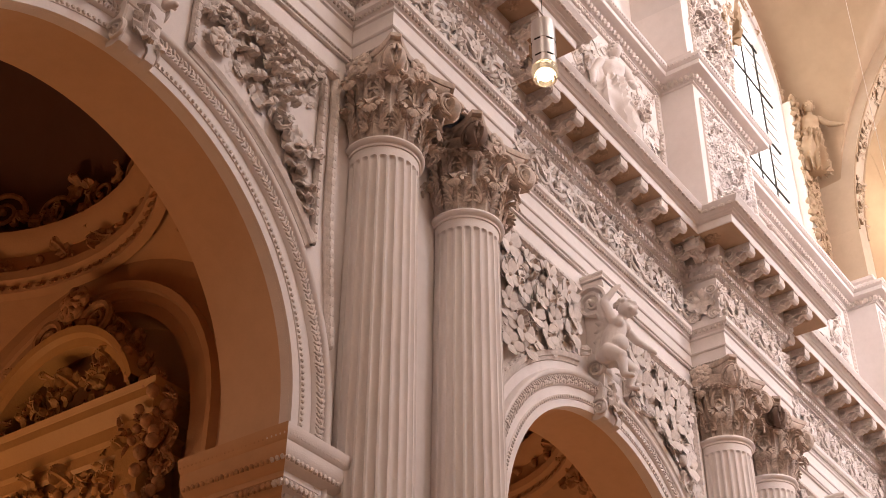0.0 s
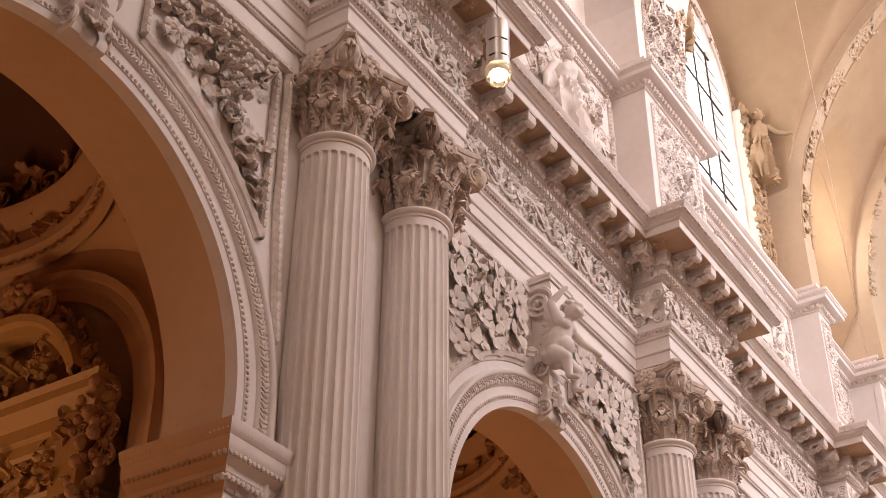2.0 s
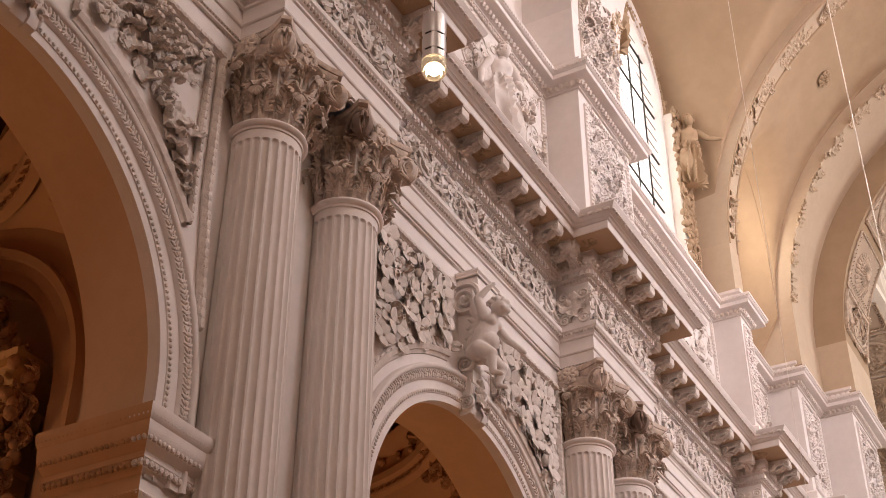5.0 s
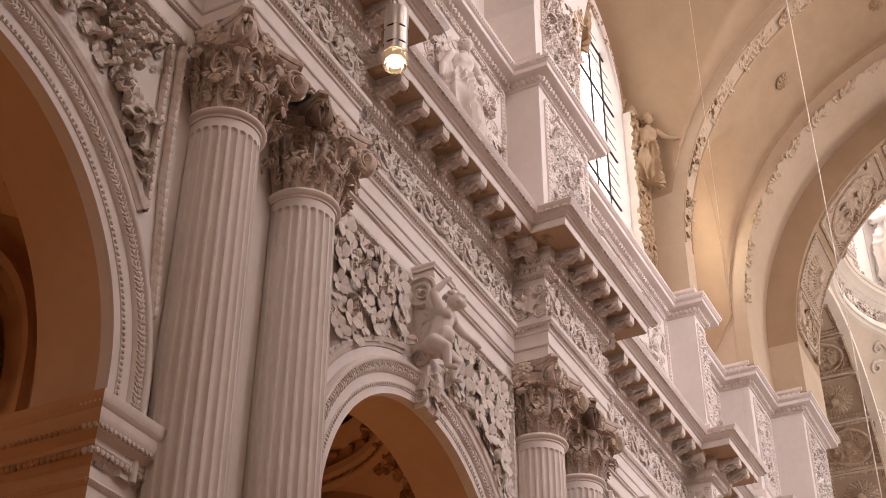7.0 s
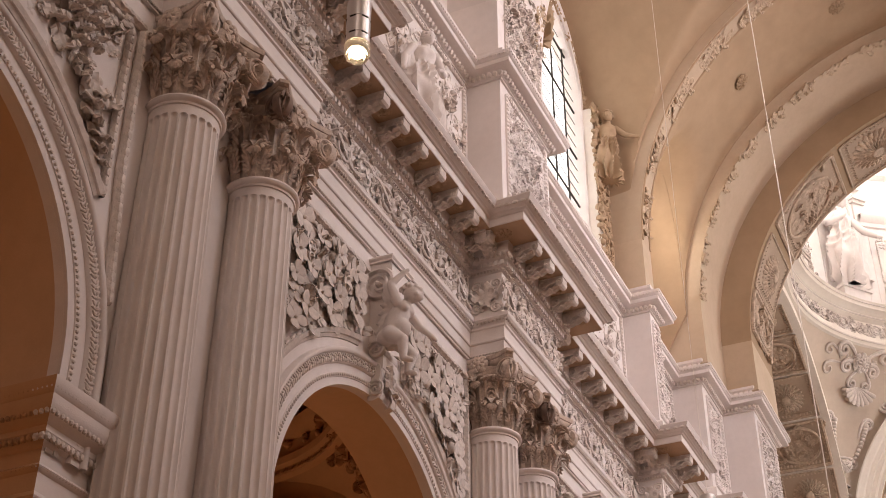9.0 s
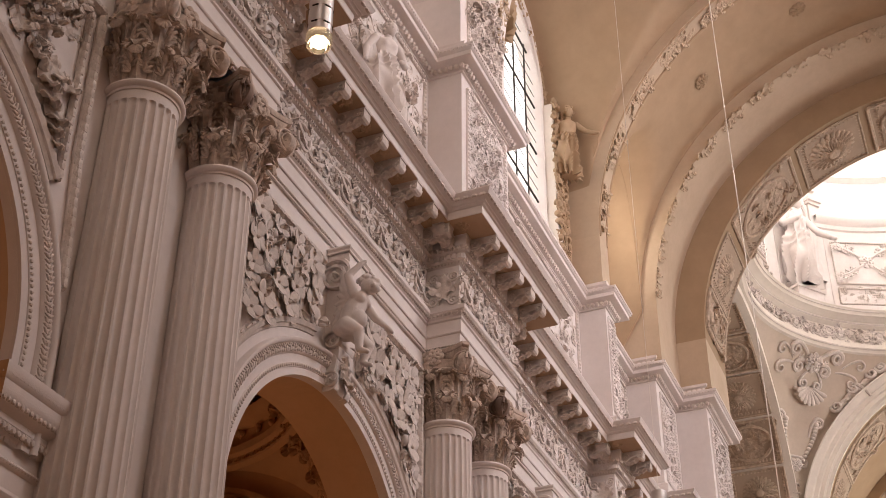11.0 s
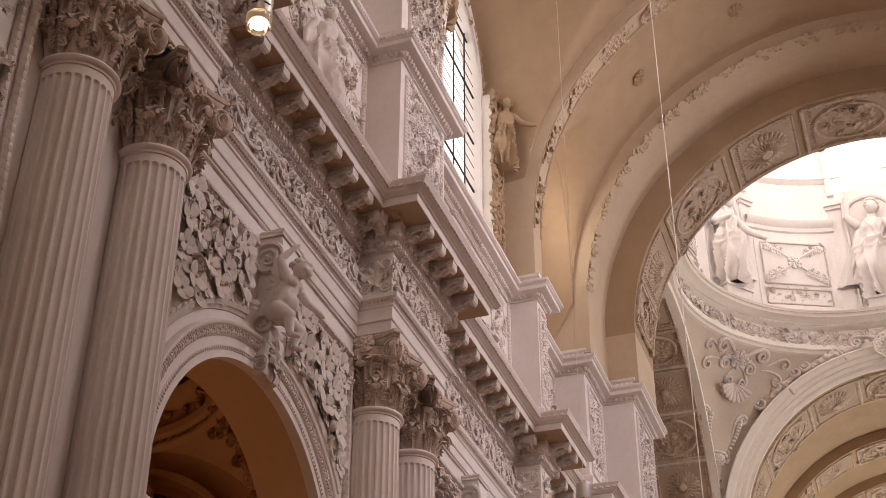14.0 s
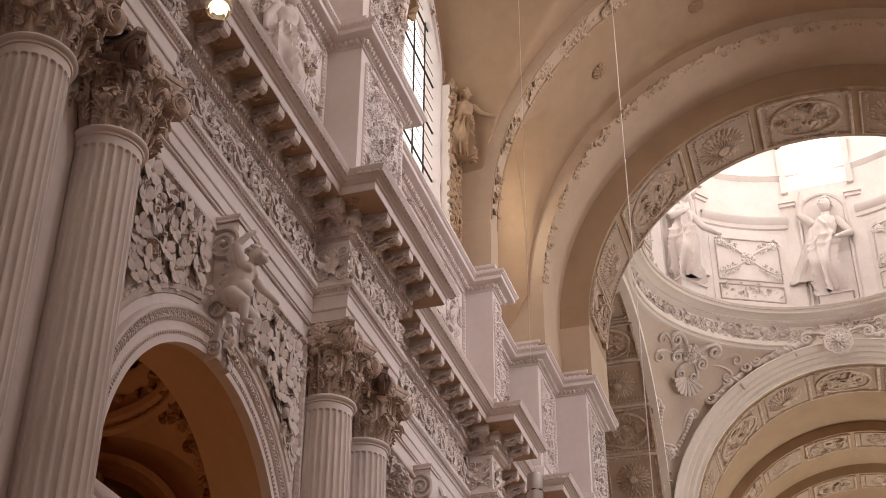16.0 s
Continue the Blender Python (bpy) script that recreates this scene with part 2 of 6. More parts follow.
entablature = thing("entablature", (0, 0, 0), "white stucco entablature with carved frieze and bracketed cornice", "entablature", kind="structure")
part("architrave", moulding(ENT, ARCHITRAVE), STUCCO, entablature)
part("bed_moulding", moulding(ENT, BED), STUCCO, entablature)
part("corona", moulding(ENT, CORONA), STUCCO, entablature)
part("soffit", moulding(ENT, [(0.23, 16.300), (0.24, 16.304), (0.735, 16.304), (0.74, 16.300)], cap=False), SOFFIT, entablature, "plaster soffit with its brown shade put into the colour")
attic_base = part("attic_base", moulding(ATTIC, [(0.10, 16.7), (0.10, 17.35), (0.07, 17.38), (0.03, 17.42), (0.0, 17.44)]), STUCCO, entablature)
ATTIC_CORNICE = [(0.0, 20.62), (0.04, 20.63), (0.05, 20.66), (0.08, 20.67), (0.14, 20.73), (0.20, 20.76), (0.34, 20.77), (0.35, 20.78), (0.35, 20.88), (0.38, 20.89),
                 (0.42, 20.95), (0.43, 21.0), (0.43, 21.02), (-0.3, 21.05)]
attic_cornice = part("attic_cornice", moulding(ATTIC, ATTIC_CORNICE), STUCCO, entablature)
part("blocking_course", moulding(ATTIC, [(0.02, 21.0), (0.02, 21.3), (0.10, 21.33), (0.12, 21.40), (-0.3, 21.42)]), STUCCO, entablature)

# ---- vaults ----


def half_round(x0, x1, r, z, steps=64, y=AXIS):
    s = Shape()
    rows = [[(x, y + r * math.cos(math.pi * k / steps), z + r * math.sin(math.pi * k / steps)) for k in range(steps + 1)] for x in (x0, x1)]
    return s.grid(rows)


def lunette_vault(x0, x1, r, cx, hw, apex, ymax, soft=0.10):
    """A barrel with a cross vault cut into both sides."""
    s = Shape()
    ys = sorted({AXIS + r * math.cos(math.pi * k / 120) for k in range(121)} | {AXIS - (ymax - AXIS), ymax})
    nx = 110
    rows = []
    for i in range(nx + 1):
        x = x0 + (x1 - x0) * i / nx
        u = (x - cx) / hw
        zc = 23.6 + (apex - 23.6) * math.sqrt(max(0.0, 1 - abs(u) ** 3.0)) if abs(u) < 1 else 0.0
        row = []
        for y in ys:
            d = abs(y - AXIS)
            zb = SPRING + math.sqrt(max(0.0, r * r - d * d)) if d <= r else 21.0
            # the cut's crown rises towards the nave
            lift = zc + (0.10 * (ymax - d) if zc else 0)
            gap = zb - lift
            row.append((x, y, 0.5 * (zb + lift + math.sqrt(gap * gap + soft * soft)) if zc and d < r else max(zb, lift)))
        rows.append(row)
    return s.grid(rows)


VR = 9.32
for n, (a, b, c) in enumerate([(-13, 0.2, -6.0), (2.9, 10.2, 6.5), (12.9, 20.05, 16.5), (22.75, 30.2, 26.55)]):
    structure("ceiling_bay", lunette_vault(a, b, VR, c, 3.68, 30.7, 9.32), VAULT, "cream plaster barrel vault with lunette", "vault")
structure("ceiling_narrow_bay", lunette_vault(30.95, 34.6, 9.0, 32.78, 1.72, 27.6, 9.32, 0.7), VAULT, "cream plaster vault of a narrow bay", "vault")


def rib(name, x0, x1, r_low, r_high, label, mat=VAULT):
    s = half_round(x0, x1, r_low, SPRING)
    for x in (x0, x1):
        s.grid([[(x, AXIS + r * math.cos(math.pi * k / 64), SPRING + r * math.sin(math.pi * k / 64)) for k in range(65)] for r in (r_low, r_high)])
    return structure(name, s, mat, label, "arch")


for a, b in ((0.2, 2.9), (10.2, 12.9), (20.05, 22.75)):
    rib("ceiling_rib", a, b, 8.97, 12.5, "broad white plaster transverse arch", STUCCO if a > 15 else VAULT)
rib("ceiling_rib", 30.2, 30.95, 8.97, 12.5, "cream plaster transverse arch with garland", RIB)
rib("ceiling_rib", 34.6, 36.85, 8.55, 12.5, "cream plaster transverse arch with garland", RIB)
rib("ceiling_crossing_arch", 36.85, 39.6, 7.62, 12.0, "coffered arch of the crossing")
rib("ceiling_choir_arch", 55.4, 58.2, 6.95, 11.5, "coffered arch of the choir")
structure("ceiling_choir", half_round(58.2, 74, 7.45, SPRING), VAULT, "cream plaster choir vault", "vault")
structure("wall_window_pier", Shape().box(20.05, 22.75, 8.12, 9.32, 21.3, SPRING), STUCCO, "white plaster pier beside the clerestory window", "wall")
PIERS = Shape()
for a, b in ((0.2, 2.9), (10.2, 12.9), (30.2, 30.95)):
    PIERS.box(a, b, 8.12, 9.32, 21.3, SPRING)
PIERS.box(34.6, 36.85, 7.70, 9.4, 21.3, SPRING)
PIERS.box(36.85, 39.6, 6.77, 9.4, 21.3, SPRING)
structure("wall_rib_piers", PIERS, RIB, "cream plaster piers under the vault ribs", "wall")

# crossing: pendentives, ring, drum
CX, CR = 47.5, 7.62


def pendentives(cx, cy, half, zc, ring, steps=96, rows=14):
    s = Shape()
    big = half * math.sqrt(2)
    out = []
    for j in range(rows + 1):
        row = []
        for k in range(steps):
            a = 2 * math.pi * k / steps
            edge = half / max(abs(math.cos(a)), abs(math.sin(a)))
            r = ring + (max(edge, ring) - ring) * j / rows
            row.append((cx + r * math.cos(a), cy + r * math.sin(a), zc + math.sqrt(max(0.0, big * big - r * r))))
        out.append(row)
    return s.grid(out, close_u=True)


structure("ceiling_pendentives", pendentives(CX, AXIS, 7.92, SPRING - 0.2, 7.86), PENDENTIVE, "cream-white pendentives under the dome", "vault")


def turned(cx, cy, profile, steps=96, a0=0.0, a1=None):
    s = Shape()
    n = steps if a1 is None else steps + 1
    rows = []
    for r, z in profile:
        rows.append([(cx + r * math.cos(a0 + ((a1 if a1 is not None else 2 * math.pi) - a0) * k / steps), cy + r * math.sin(a0 + ((a1 if a1 is not None else 2 * math.pi) - a0) * k / steps), z) for k in range(n)])
    return s.grid(rows, close_u=a1 is None)


RING = [(7.9, 30.75), (7.75, 30.78), (7.70, 30.9), (7.62, 30.95), (7.62, 31.15), (7.7, 31.2), (7.78, 31.24), (7.78, 31.95), (7.72, 32.0), (7.6, 32.08), (7.58, 32.2), (7.5, 32.25),
        (7.42, 32.32), (7.25, 32.36), (7.22, 32.5), (7.15, 32.56), (7.12, 32.62), (8.0, 32.68)]
drum_ring = structure("drum_ring", turned(CX, AXIS, RING), CREAM, "white moulded ring cornice at the foot of the drum", "cornice")
structure("drum_wall", turned(CX, AXIS, [(7.9, 32.6), (7.9, 40.0)]), STUCCO, "bright white drum wall", "wall")
structure("drum_upper", turned(CX, AXIS, [(7.9, 40.0), (7.7, 40.2), (7.9, 40.4), (7.9, 47.0), (7.0, 51.0), (4.5, 54.0), (0.1, 55.0)], 48), STUCCO, "white dome shell above the drum", "dome")

# transept arch to the north and the crossing's far corner
ta = Shape()
for y in (7.0, 10.0):
    ta.grid([[(max(39.62, CX + r * math.cos(math.pi * k / 64)), y, SPRING - 0.2 + r * math.sin(math.pi * k / 64)) for k in range(65)] for r in (7.62, 11.5)])
ta.grid([[(CX + 7.62 * math.cos(math.pi * k / 64), y, SPRING - 0.2 + 7.62 * math.sin(math.pi * k / 64)) for k in range(65)] for y in (7.0, 10.0)])
structure("transept_arch", ta, CREAM, "white arch of the transept", "arch")
structure("wall_transept", Shape().box(39.5, 39.7, 9.4, 20, 0, 34).box(55.3, 55.5, 7.0, 20, 0, 34).box(39.5, 55.5, 19.5, 20, 0, 36).box(39.5, 55.5, -20, -19.5, 0, 36), STUCCO, "white transept walls", "wall")
structure("ceiling_transept", Shape().grid([[(CX + 8.0 * math.cos(math.pi * k / 32), y, SPRING - 0.2 + 8.0 * math.sin(math.pi * k / 32)) for k in range(33)] for y in (10, 20)]), VAULT, "cream transept vault", "vault")
structure("wall_crossing_pier", Shape().box(36.85, 39.6, 7.05, 9.5, 0, 17).box(34.6, 36.85, 7.95, 9.5, 0, 17).box(55.4, 58.2, 6.77, 9.5, 0, SPRING), STUCCO, "white crossing pier", "wall")
structure("roof_cover", Shape().box(-14, 39.6, -12, 22, 33.5, 34.0), STONE, "plain roof above the vaults", "roof")

# ---- chapels ----


def chapel(cx):
    cy, half, zc = 13.3, 3.55, 8.9
    big = half * math.sqrt(2)
    x = cx + half
    wall = Shape().box(cx - half - 0.3, cx - half, BACK, 17.0, 0, 16).box(cx - half, cx + half, 16.9, 17.2, 0, 16)
    # the visible side wall with a deep round-headed recess for the altar
    hw, zs, n = 2.25, 9.4, 28
    arc = [(cy - hw * math.cos(math.pi * k / n), zs + hw * math.sin(math.pi * k / n)) for k in range(n + 1)]
    wall.box(x, x + 0.6, BACK, cy - hw, 0, 16).box(x, x + 0.6, cy + hw, 17.0, 0, 16).box(x + 0.5, x + 0.6, cy - hw, cy + hw, 0, 16)
    wall.grid([[(x, y, z) for y, z in arc], [(x, y, 16) for y, z in arc]])
    wall.grid([[(x, y, z) for y, z in arc], [(x + 0.5, y, z) for y, z in arc]])
    structure("wall_chapel", wall, OCHRE, "ochre chapel walls with an altar recess", "wall")
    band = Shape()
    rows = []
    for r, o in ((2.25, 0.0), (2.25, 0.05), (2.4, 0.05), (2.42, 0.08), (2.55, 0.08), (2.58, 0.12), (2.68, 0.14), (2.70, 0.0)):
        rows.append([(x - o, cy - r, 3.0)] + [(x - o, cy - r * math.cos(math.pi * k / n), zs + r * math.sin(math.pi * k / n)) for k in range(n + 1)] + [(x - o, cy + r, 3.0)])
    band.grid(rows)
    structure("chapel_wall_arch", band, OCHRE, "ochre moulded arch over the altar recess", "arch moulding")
    structure("ceiling_chapel", pendentives(cx, cy, half, zc, 3.4, 64, 8), OCHRE, "ochre chapel pendentives", "vault")
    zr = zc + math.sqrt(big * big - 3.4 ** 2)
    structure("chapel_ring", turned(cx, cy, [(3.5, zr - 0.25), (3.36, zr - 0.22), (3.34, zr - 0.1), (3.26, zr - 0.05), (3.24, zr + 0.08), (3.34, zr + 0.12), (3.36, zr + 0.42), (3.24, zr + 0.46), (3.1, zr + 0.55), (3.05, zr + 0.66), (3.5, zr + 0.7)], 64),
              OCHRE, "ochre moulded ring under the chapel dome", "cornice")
    structure("chapel_dome", turned(cx, cy, [(3.5 * math.cos(a), zr + 0.6 + 3.3 * math.sin(a)) for a in [math.pi / 2 * k / 12 for k in range(12)]] + [(0.05, zr + 3.9)], 48), MAROON_DOME, "dark maroon chapel dome", "dome")


for c in ARCHES:
    chapel(c)

# ---- columns ----


def fluted_shaft(r0, r1, z0, z1, flutes=24, per=10):
    """A tapering shaft whose round-bottomed flutes end in half circles under the ring."""
    s = Shape()
    rows = []
    top = z1 - 0.16
    hw = 0.40 * 2 * math.pi * r1 / flutes
    levels = [z0, z0 + (z1 - z0) * 0.33, z0 + (z1 - z0) * 0.66, top - 0.3] + [top - hw * k / 6 for k in range(6, -1, -1)] + [top + 0.01, z1 - 0.03]
    for z in levels:
        f = (z - z0) / (z1 - z0)
        r = r0 + (r1 - r0) * f ** 1.6
        rise = max(0.0, (z - (top - hw)) / hw)
        row = []
        for k in range(flutes * per):
            u = ((k % per) / per - 0.5) / 0.40
            left = 1 - u * u - rise * rise
            cut = 0.046 * math.sqrt(left) if left > 0 else 0.0
            a = 2 * math.pi * k / (flutes * per)
            row.append(((r - cut) * math.cos(a), (r - cut) * math.sin(a), z))
        rows.append(row)
    return s.grid(rows, close_u=True)


ZA = 12.53      # foot of the capital
SHAFT = fluted_shaft(0.515, 0.455, 0.9, ZA).mesh("shaft", STUCCO)
ASTRAGAL = turned(0, 0, [(0.45, ZA - 0.03), (0.475, ZA - 0.025), (0.48, ZA + 0.005), (0.50, ZA + 0.015), (0.525, ZA + 0.03), (0.535, ZA + 0.055), (0.525, ZA + 0.085), (0.505, ZA + 0.10), (0.44, ZA + 0.105)], 48).mesh("astragal", STUCCO)
BASE = turned(0, 0, [(0.72, 0.0), (0.72, 0.5), (0.70, 0.52), (0.70, 0.62), (0.60, 0.68), (0.58, 0.74), (0.62, 0.80), (0.56, 0.88), (0.52, 0.92)], 48).mesh("base", STUCCO)
BELL = turned(0, 0, [(0.43, ZA + 0.1), (0.43, ZA + 0.5), (0.46, ZA + 0.9), (0.54, ZA + 1.15), (0.60, ZA + 1.26)], 32).mesh("bell", CAPITAL)


def column(x, y=8.6):
    ob = thing("column", (x, y, 0), "white fluted half-engaged column with leafy capital", "column", "columns along the nave wall")
    shaft = part("shaft", SHAFT, STUCCO, ob)
    part("astragal", ASTRAGAL, STUCCO, shaft)
    part("base", BASE, STUCCO, ob)
    part("bell", BELL, ORNAMENT, ob)
    return ob


for pair in PAIRS:
    for x in pair:
        column(x)
column(30.5)

# ---- carved pieces: x right, y up, z out of the ground ----


def acanthus(w, h, bend=150, lobes=4, nv=13, nu=9, thick=0.02, cup=0.25, start=0.55):
    """A leaf of swept, notched lobes that stands up and curls over at its tip."""
    s = Shape()
    y = z = 0.0
    front, back = [], []
    ds = h / (nv - 1)
    for i in range(nv):
        v = i / (nv - 1)
        phi = radians(bend) * max(0.0, (v - start) / (1 - start)) ** 1.2
        half = 0.5 * w * (0.55 + 0.5 * math.sin(math.pi * min(1.0, 0.12 + 0.80 * v))) * (1.0 if v < 0.88 else 0.8)
        rf, rb = [], []
        n = (-math.sin(phi), math.cos(phi))
        for j in range(nu):
            u = 2 * j / (nu - 1) - 1
            ph = lobes * (v - 0.16 * abs(u))
            lobe = abs(math.sin(math.pi * ph)) ** 0.55
            tooth = 0.5 + 0.5 * math.cos(6 * math.pi * ph)
            edge = half * (1 - abs(u) ** 2 * (0.42 * (1 - lobe) + 0.05 * (1 - tooth)))
            off = -cup * w * u * u + 0.14 * w * (lobe - 0.6) * abs(u) ** 0.8 + 0.06 * w * math.exp(-(u / 0.14) ** 2) - 0.04 * w * math.cos(math.pi * 4 * u) * (1 - v)
            rf.append((u * edge, y + n[0] * off, z + n[1] * off))
            rb.append((u * edge * 0.94, y + n[0] * (off - thick), z + n[1] * (off - thick)))
        front.append(rf)
        back.append(rb)
        y += math.cos(phi) * ds
        z += math.sin(phi) * ds
    rows = [f + b[::-1] for f, b in zip(front, back)]
    s.grid(rows, close_u=True)
    n = 2 * nu
    s.f.append(tuple(range(n)))
    s.f.append(tuple((nv - 1) * n + k for k in range(n)))
    return s


def rich_leaf(w, h, bend=170, tiers=5, start=0.6, fingers=3, thick=0.02, droop=4):
    """A carved acanthus: a bent blade with sprays of fingers to either side and a drooping crest."""
    s = Shape()
    n = 22
    y = z = 0.0
    spine = []
    for i in range(n + 1):
        v = i / n
        phi = radians(bend) * max(0.0, (v - start) / (1 - start)) ** 1.1
        spine.append((v, y, z, phi))
        y += math.cos(phi) * h / n
        z += math.sin(phi) * h / n
    rows = []
    for v, y, z, phi in spine:
        half = 0.30 * w * (0.7 + 0.3 * math.sin(math.pi * v)) * (1 - max(0.0, (v - 0.7) / 0.3) ** 2 * 0.85)
        nx = (-math.sin(phi), math.cos(phi))
        row = [(u * half, y + nx[0] * (-0.10 * w * u * u + 0.06 * w * (u == 0)), z + nx[1] * (-0.10 * w * u * u + 0.06 * w * (u == 0))) for u in (-1, -0.4, 0, 0.4, 1)]
        row += [(u * half * 0.8, y - nx[0] * (thick + 0.07 * w * (1 - v)), z - nx[1] * (thick + 0.07 * w * (1 - v))) for u in (1, -1)]
        rows.append(row)
    s.grid(rows, close_u=True)
    s.f.append(tuple(range(7)))
    s.f.append(tuple(n * 7 + k for k in range(7)))
    finger = ball(0.5, 1.0, 0.42, 6, 5)
    for k in range(tiers):
        v = 0.10 + 0.84 * (k + 0.5) / tiers
        _, y, z, phi = spine[round(v * n)]
        up = Vector((0, math.cos(phi), math.sin(phi)))
        out = Vector((0, -math.sin(phi), math.cos(phi)))
        for side in (-1, 1):
            for f in range(fingers):
                ang = radians(22 + 66 * f / max(1, fingers - 1))
                d = up * math.cos(ang) + Vector((side, 0, 0)) * math.sin(ang)
                d = (d + out * (0.25 - 0.15 * f)).normalized()
                length = 0.30 * w * (1 - 0.12 * f) * (0.8 + 0.3 * math.sin(math.pi * v))
                base = Vector((side * 0.17 * w, y, z)) + out * 0.03 * w
                side_v = d.cross(out).normalized()
                nn = side_v.cross(d)
                m = Matrix((side_v * length * 0.46, d * length * 0.62, nn * length * 0.30)).transposed().to_4x4()
                m.translation = base + d * length * 0.6
                s.add(finger.v, finger.f, m)
    # the crest
    _, y, z, phi = spine[-1]
    up = Vector((0, math.cos(phi), math.sin(phi)))
    for f in range(droop + 1):
        ang = radians(-52 + 104 * f / droop)
        d = up * math.cos(ang) + Vector((1, 0, 0)) * math.sin(ang)
        length = 0.23 * w
        out = Vector((0, -math.sin(phi), math.cos(phi)))
        sv = d.cross(out).normalized()
        m = Matrix((sv * length * 0.66, d * length * 0.62, sv.cross(d) * length * 0.42)).transposed().to_4x4()
        m.translation = Vector((0, y, z)) + d * length * 0.55
        s.add(finger.v, finger.f, m)
    return s


def ball(rx, ry, rz, nu=8, nv=5):
    s = Shape()
    rows = [[(rx * math.cos(2 * math.pi * k / nu) * math.sin(math.pi * i / nv), ry * math.sin(2 * math.pi * k / nu) * math.sin(math.pi * i / nv), rz * math.cos(math.pi * i / nv)) for k in range(nu)] for i in range(nv + 1)]
    return s.grid(rows, close_u=True)


def tube(points, radii, sides=6):
    s = Shape()
    pts = [Vector(p) for p in points]
    rows = []
    for i, p in enumerate(pts):
        d = (pts[min(i + 1, len(pts) - 1)] - pts[max(i - 1, 0)]).normalized()
        a = d.cross(Vector((0.12, 0.2, 1))).normalized()
        b = d.cross(a)
        r = radii[i] if isinstance(radii, (list, tuple)) else radii
        rows.append([tuple(p + (a * math.cos(2 * math.pi * k / sides) + b * math.sin(2 * math.pi * k / sides)) * r) for k in range(sides)])
    s.grid(rows, close_u=True)
    s.f.append(tuple(range(sides)))
    s.f.append(tuple((len(pts) - 1) * sides + k for k in range(sides)))
    return s


def spiral(r, turns=2.2, thick=0.2, n=34, start=0.0, flip=1, lift=0.0):
    pts, rad = [], []
    for i in range(n + 1):
        f = i / n
        rr = r * (1 - 0.86 * f)
        a = start + flip * 2 * math.pi * turns * f
        pts.append((rr * math.cos(a), rr * math.sin(a), lift * f))
        rad.append(r * thick * (1 - 0.55 * f))
    s = tube(pts, rad, 6)
    s.add(*(lambda b: (b.v, b.f))(ball(r * 0.17, r * 0.17, r * 0.2, 8, 4)), Matrix.Translation((0, 0, lift)))
    return s


def petal_flower(r, petals=5, seed=0):
    """A flat flower: plump, round-ended petals round a button."""
    rng = random.Random(seed)
    s = Shape()
    for k in range(petals):
        ln, wd = r * rng.uniform(0.92, 1.08), r * 4.1 / petals * rng.uniform(0.9, 1.08)
        pad = Shape()
        rows = []
        for i in range(9):
            b = math.pi * i / 8
            v = 0.5 - 0.5 * math.cos(b)
            half = 0.5 * wd * math.sin(b) ** 0.8 * (0.62 + 0.5 * v)
            rows.append([(half * math.cos(t), ln * v, 0.085 * ln * math.sin(b) * math.sin(t) + 0.16 * ln * v * v + 0.05 * ln * math.cos(t) ** 2) for t in [2 * math.pi * q / 12 for q in range(12)]])
        pad.grid(rows, close_u=True)
        s.add(pad.v, pad.f, Matrix.Rotation(2 * math.pi * k / petals + rng.uniform(-0.12, 0.12), 4, "Z") @ Matrix.Rotation(radians(rng.uniform(-2, 10)), 4, "X"))
    b = ball(r * 0.13, r * 0.13, r * 0.16, 8, 5)
    return s.add(b.v, b.f, Matrix.Translation((0, 0, r * 0.10)))


def rosette(r, petals=16, rings=2):
    """A many-petalled flower in one skin: rings of dished petals stepping up to a button."""
    s = Shape()
    cols, nr = petals * 8, 9 * rings + 5
    rows = []
    for i in range(nr + 1):
        q = 1 - i / nr
        row = []
        for k in range(cols):
            a = 2 * math.pi * k / cols
            # the outline of each ring is scalloped
            scallop = [1 - 0.20 * (1 - abs(math.cos(petals * a / 2 + j * math.pi / 2)) ** 0.45) for j in range(rings)]
            rho = q * scallop[0]
            ring = 0
            for j in range(1, rings):
                if rho < (1 - 0.66 * j / rings) * scallop[j]:
                    ring = j
            across = abs(math.cos(petals * a / 2 + ring * math.pi / 2)) ** 0.7
            outer = 1 - 0.66 * ring / rings
            local = min(1.0, rho / outer)
            z = r * (0.04 + 0.10 * ring + 0.17 * across * math.sin(math.pi * (0.12 + 0.80 * local)) - 0.06 * (1 - across))
            if rho < 0.24:
                z = r * (0.12 + 0.10 * rings + 0.10 * math.sqrt(max(0.0, 1 - (rho / 0.24) ** 2)))
            if i == 0:
                z = -0.04 * r
            row.append((r * rho * math.cos(a), r * rho * math.sin(a), z))
        rows.append(row)
    return s.grid(rows, close_u=True)


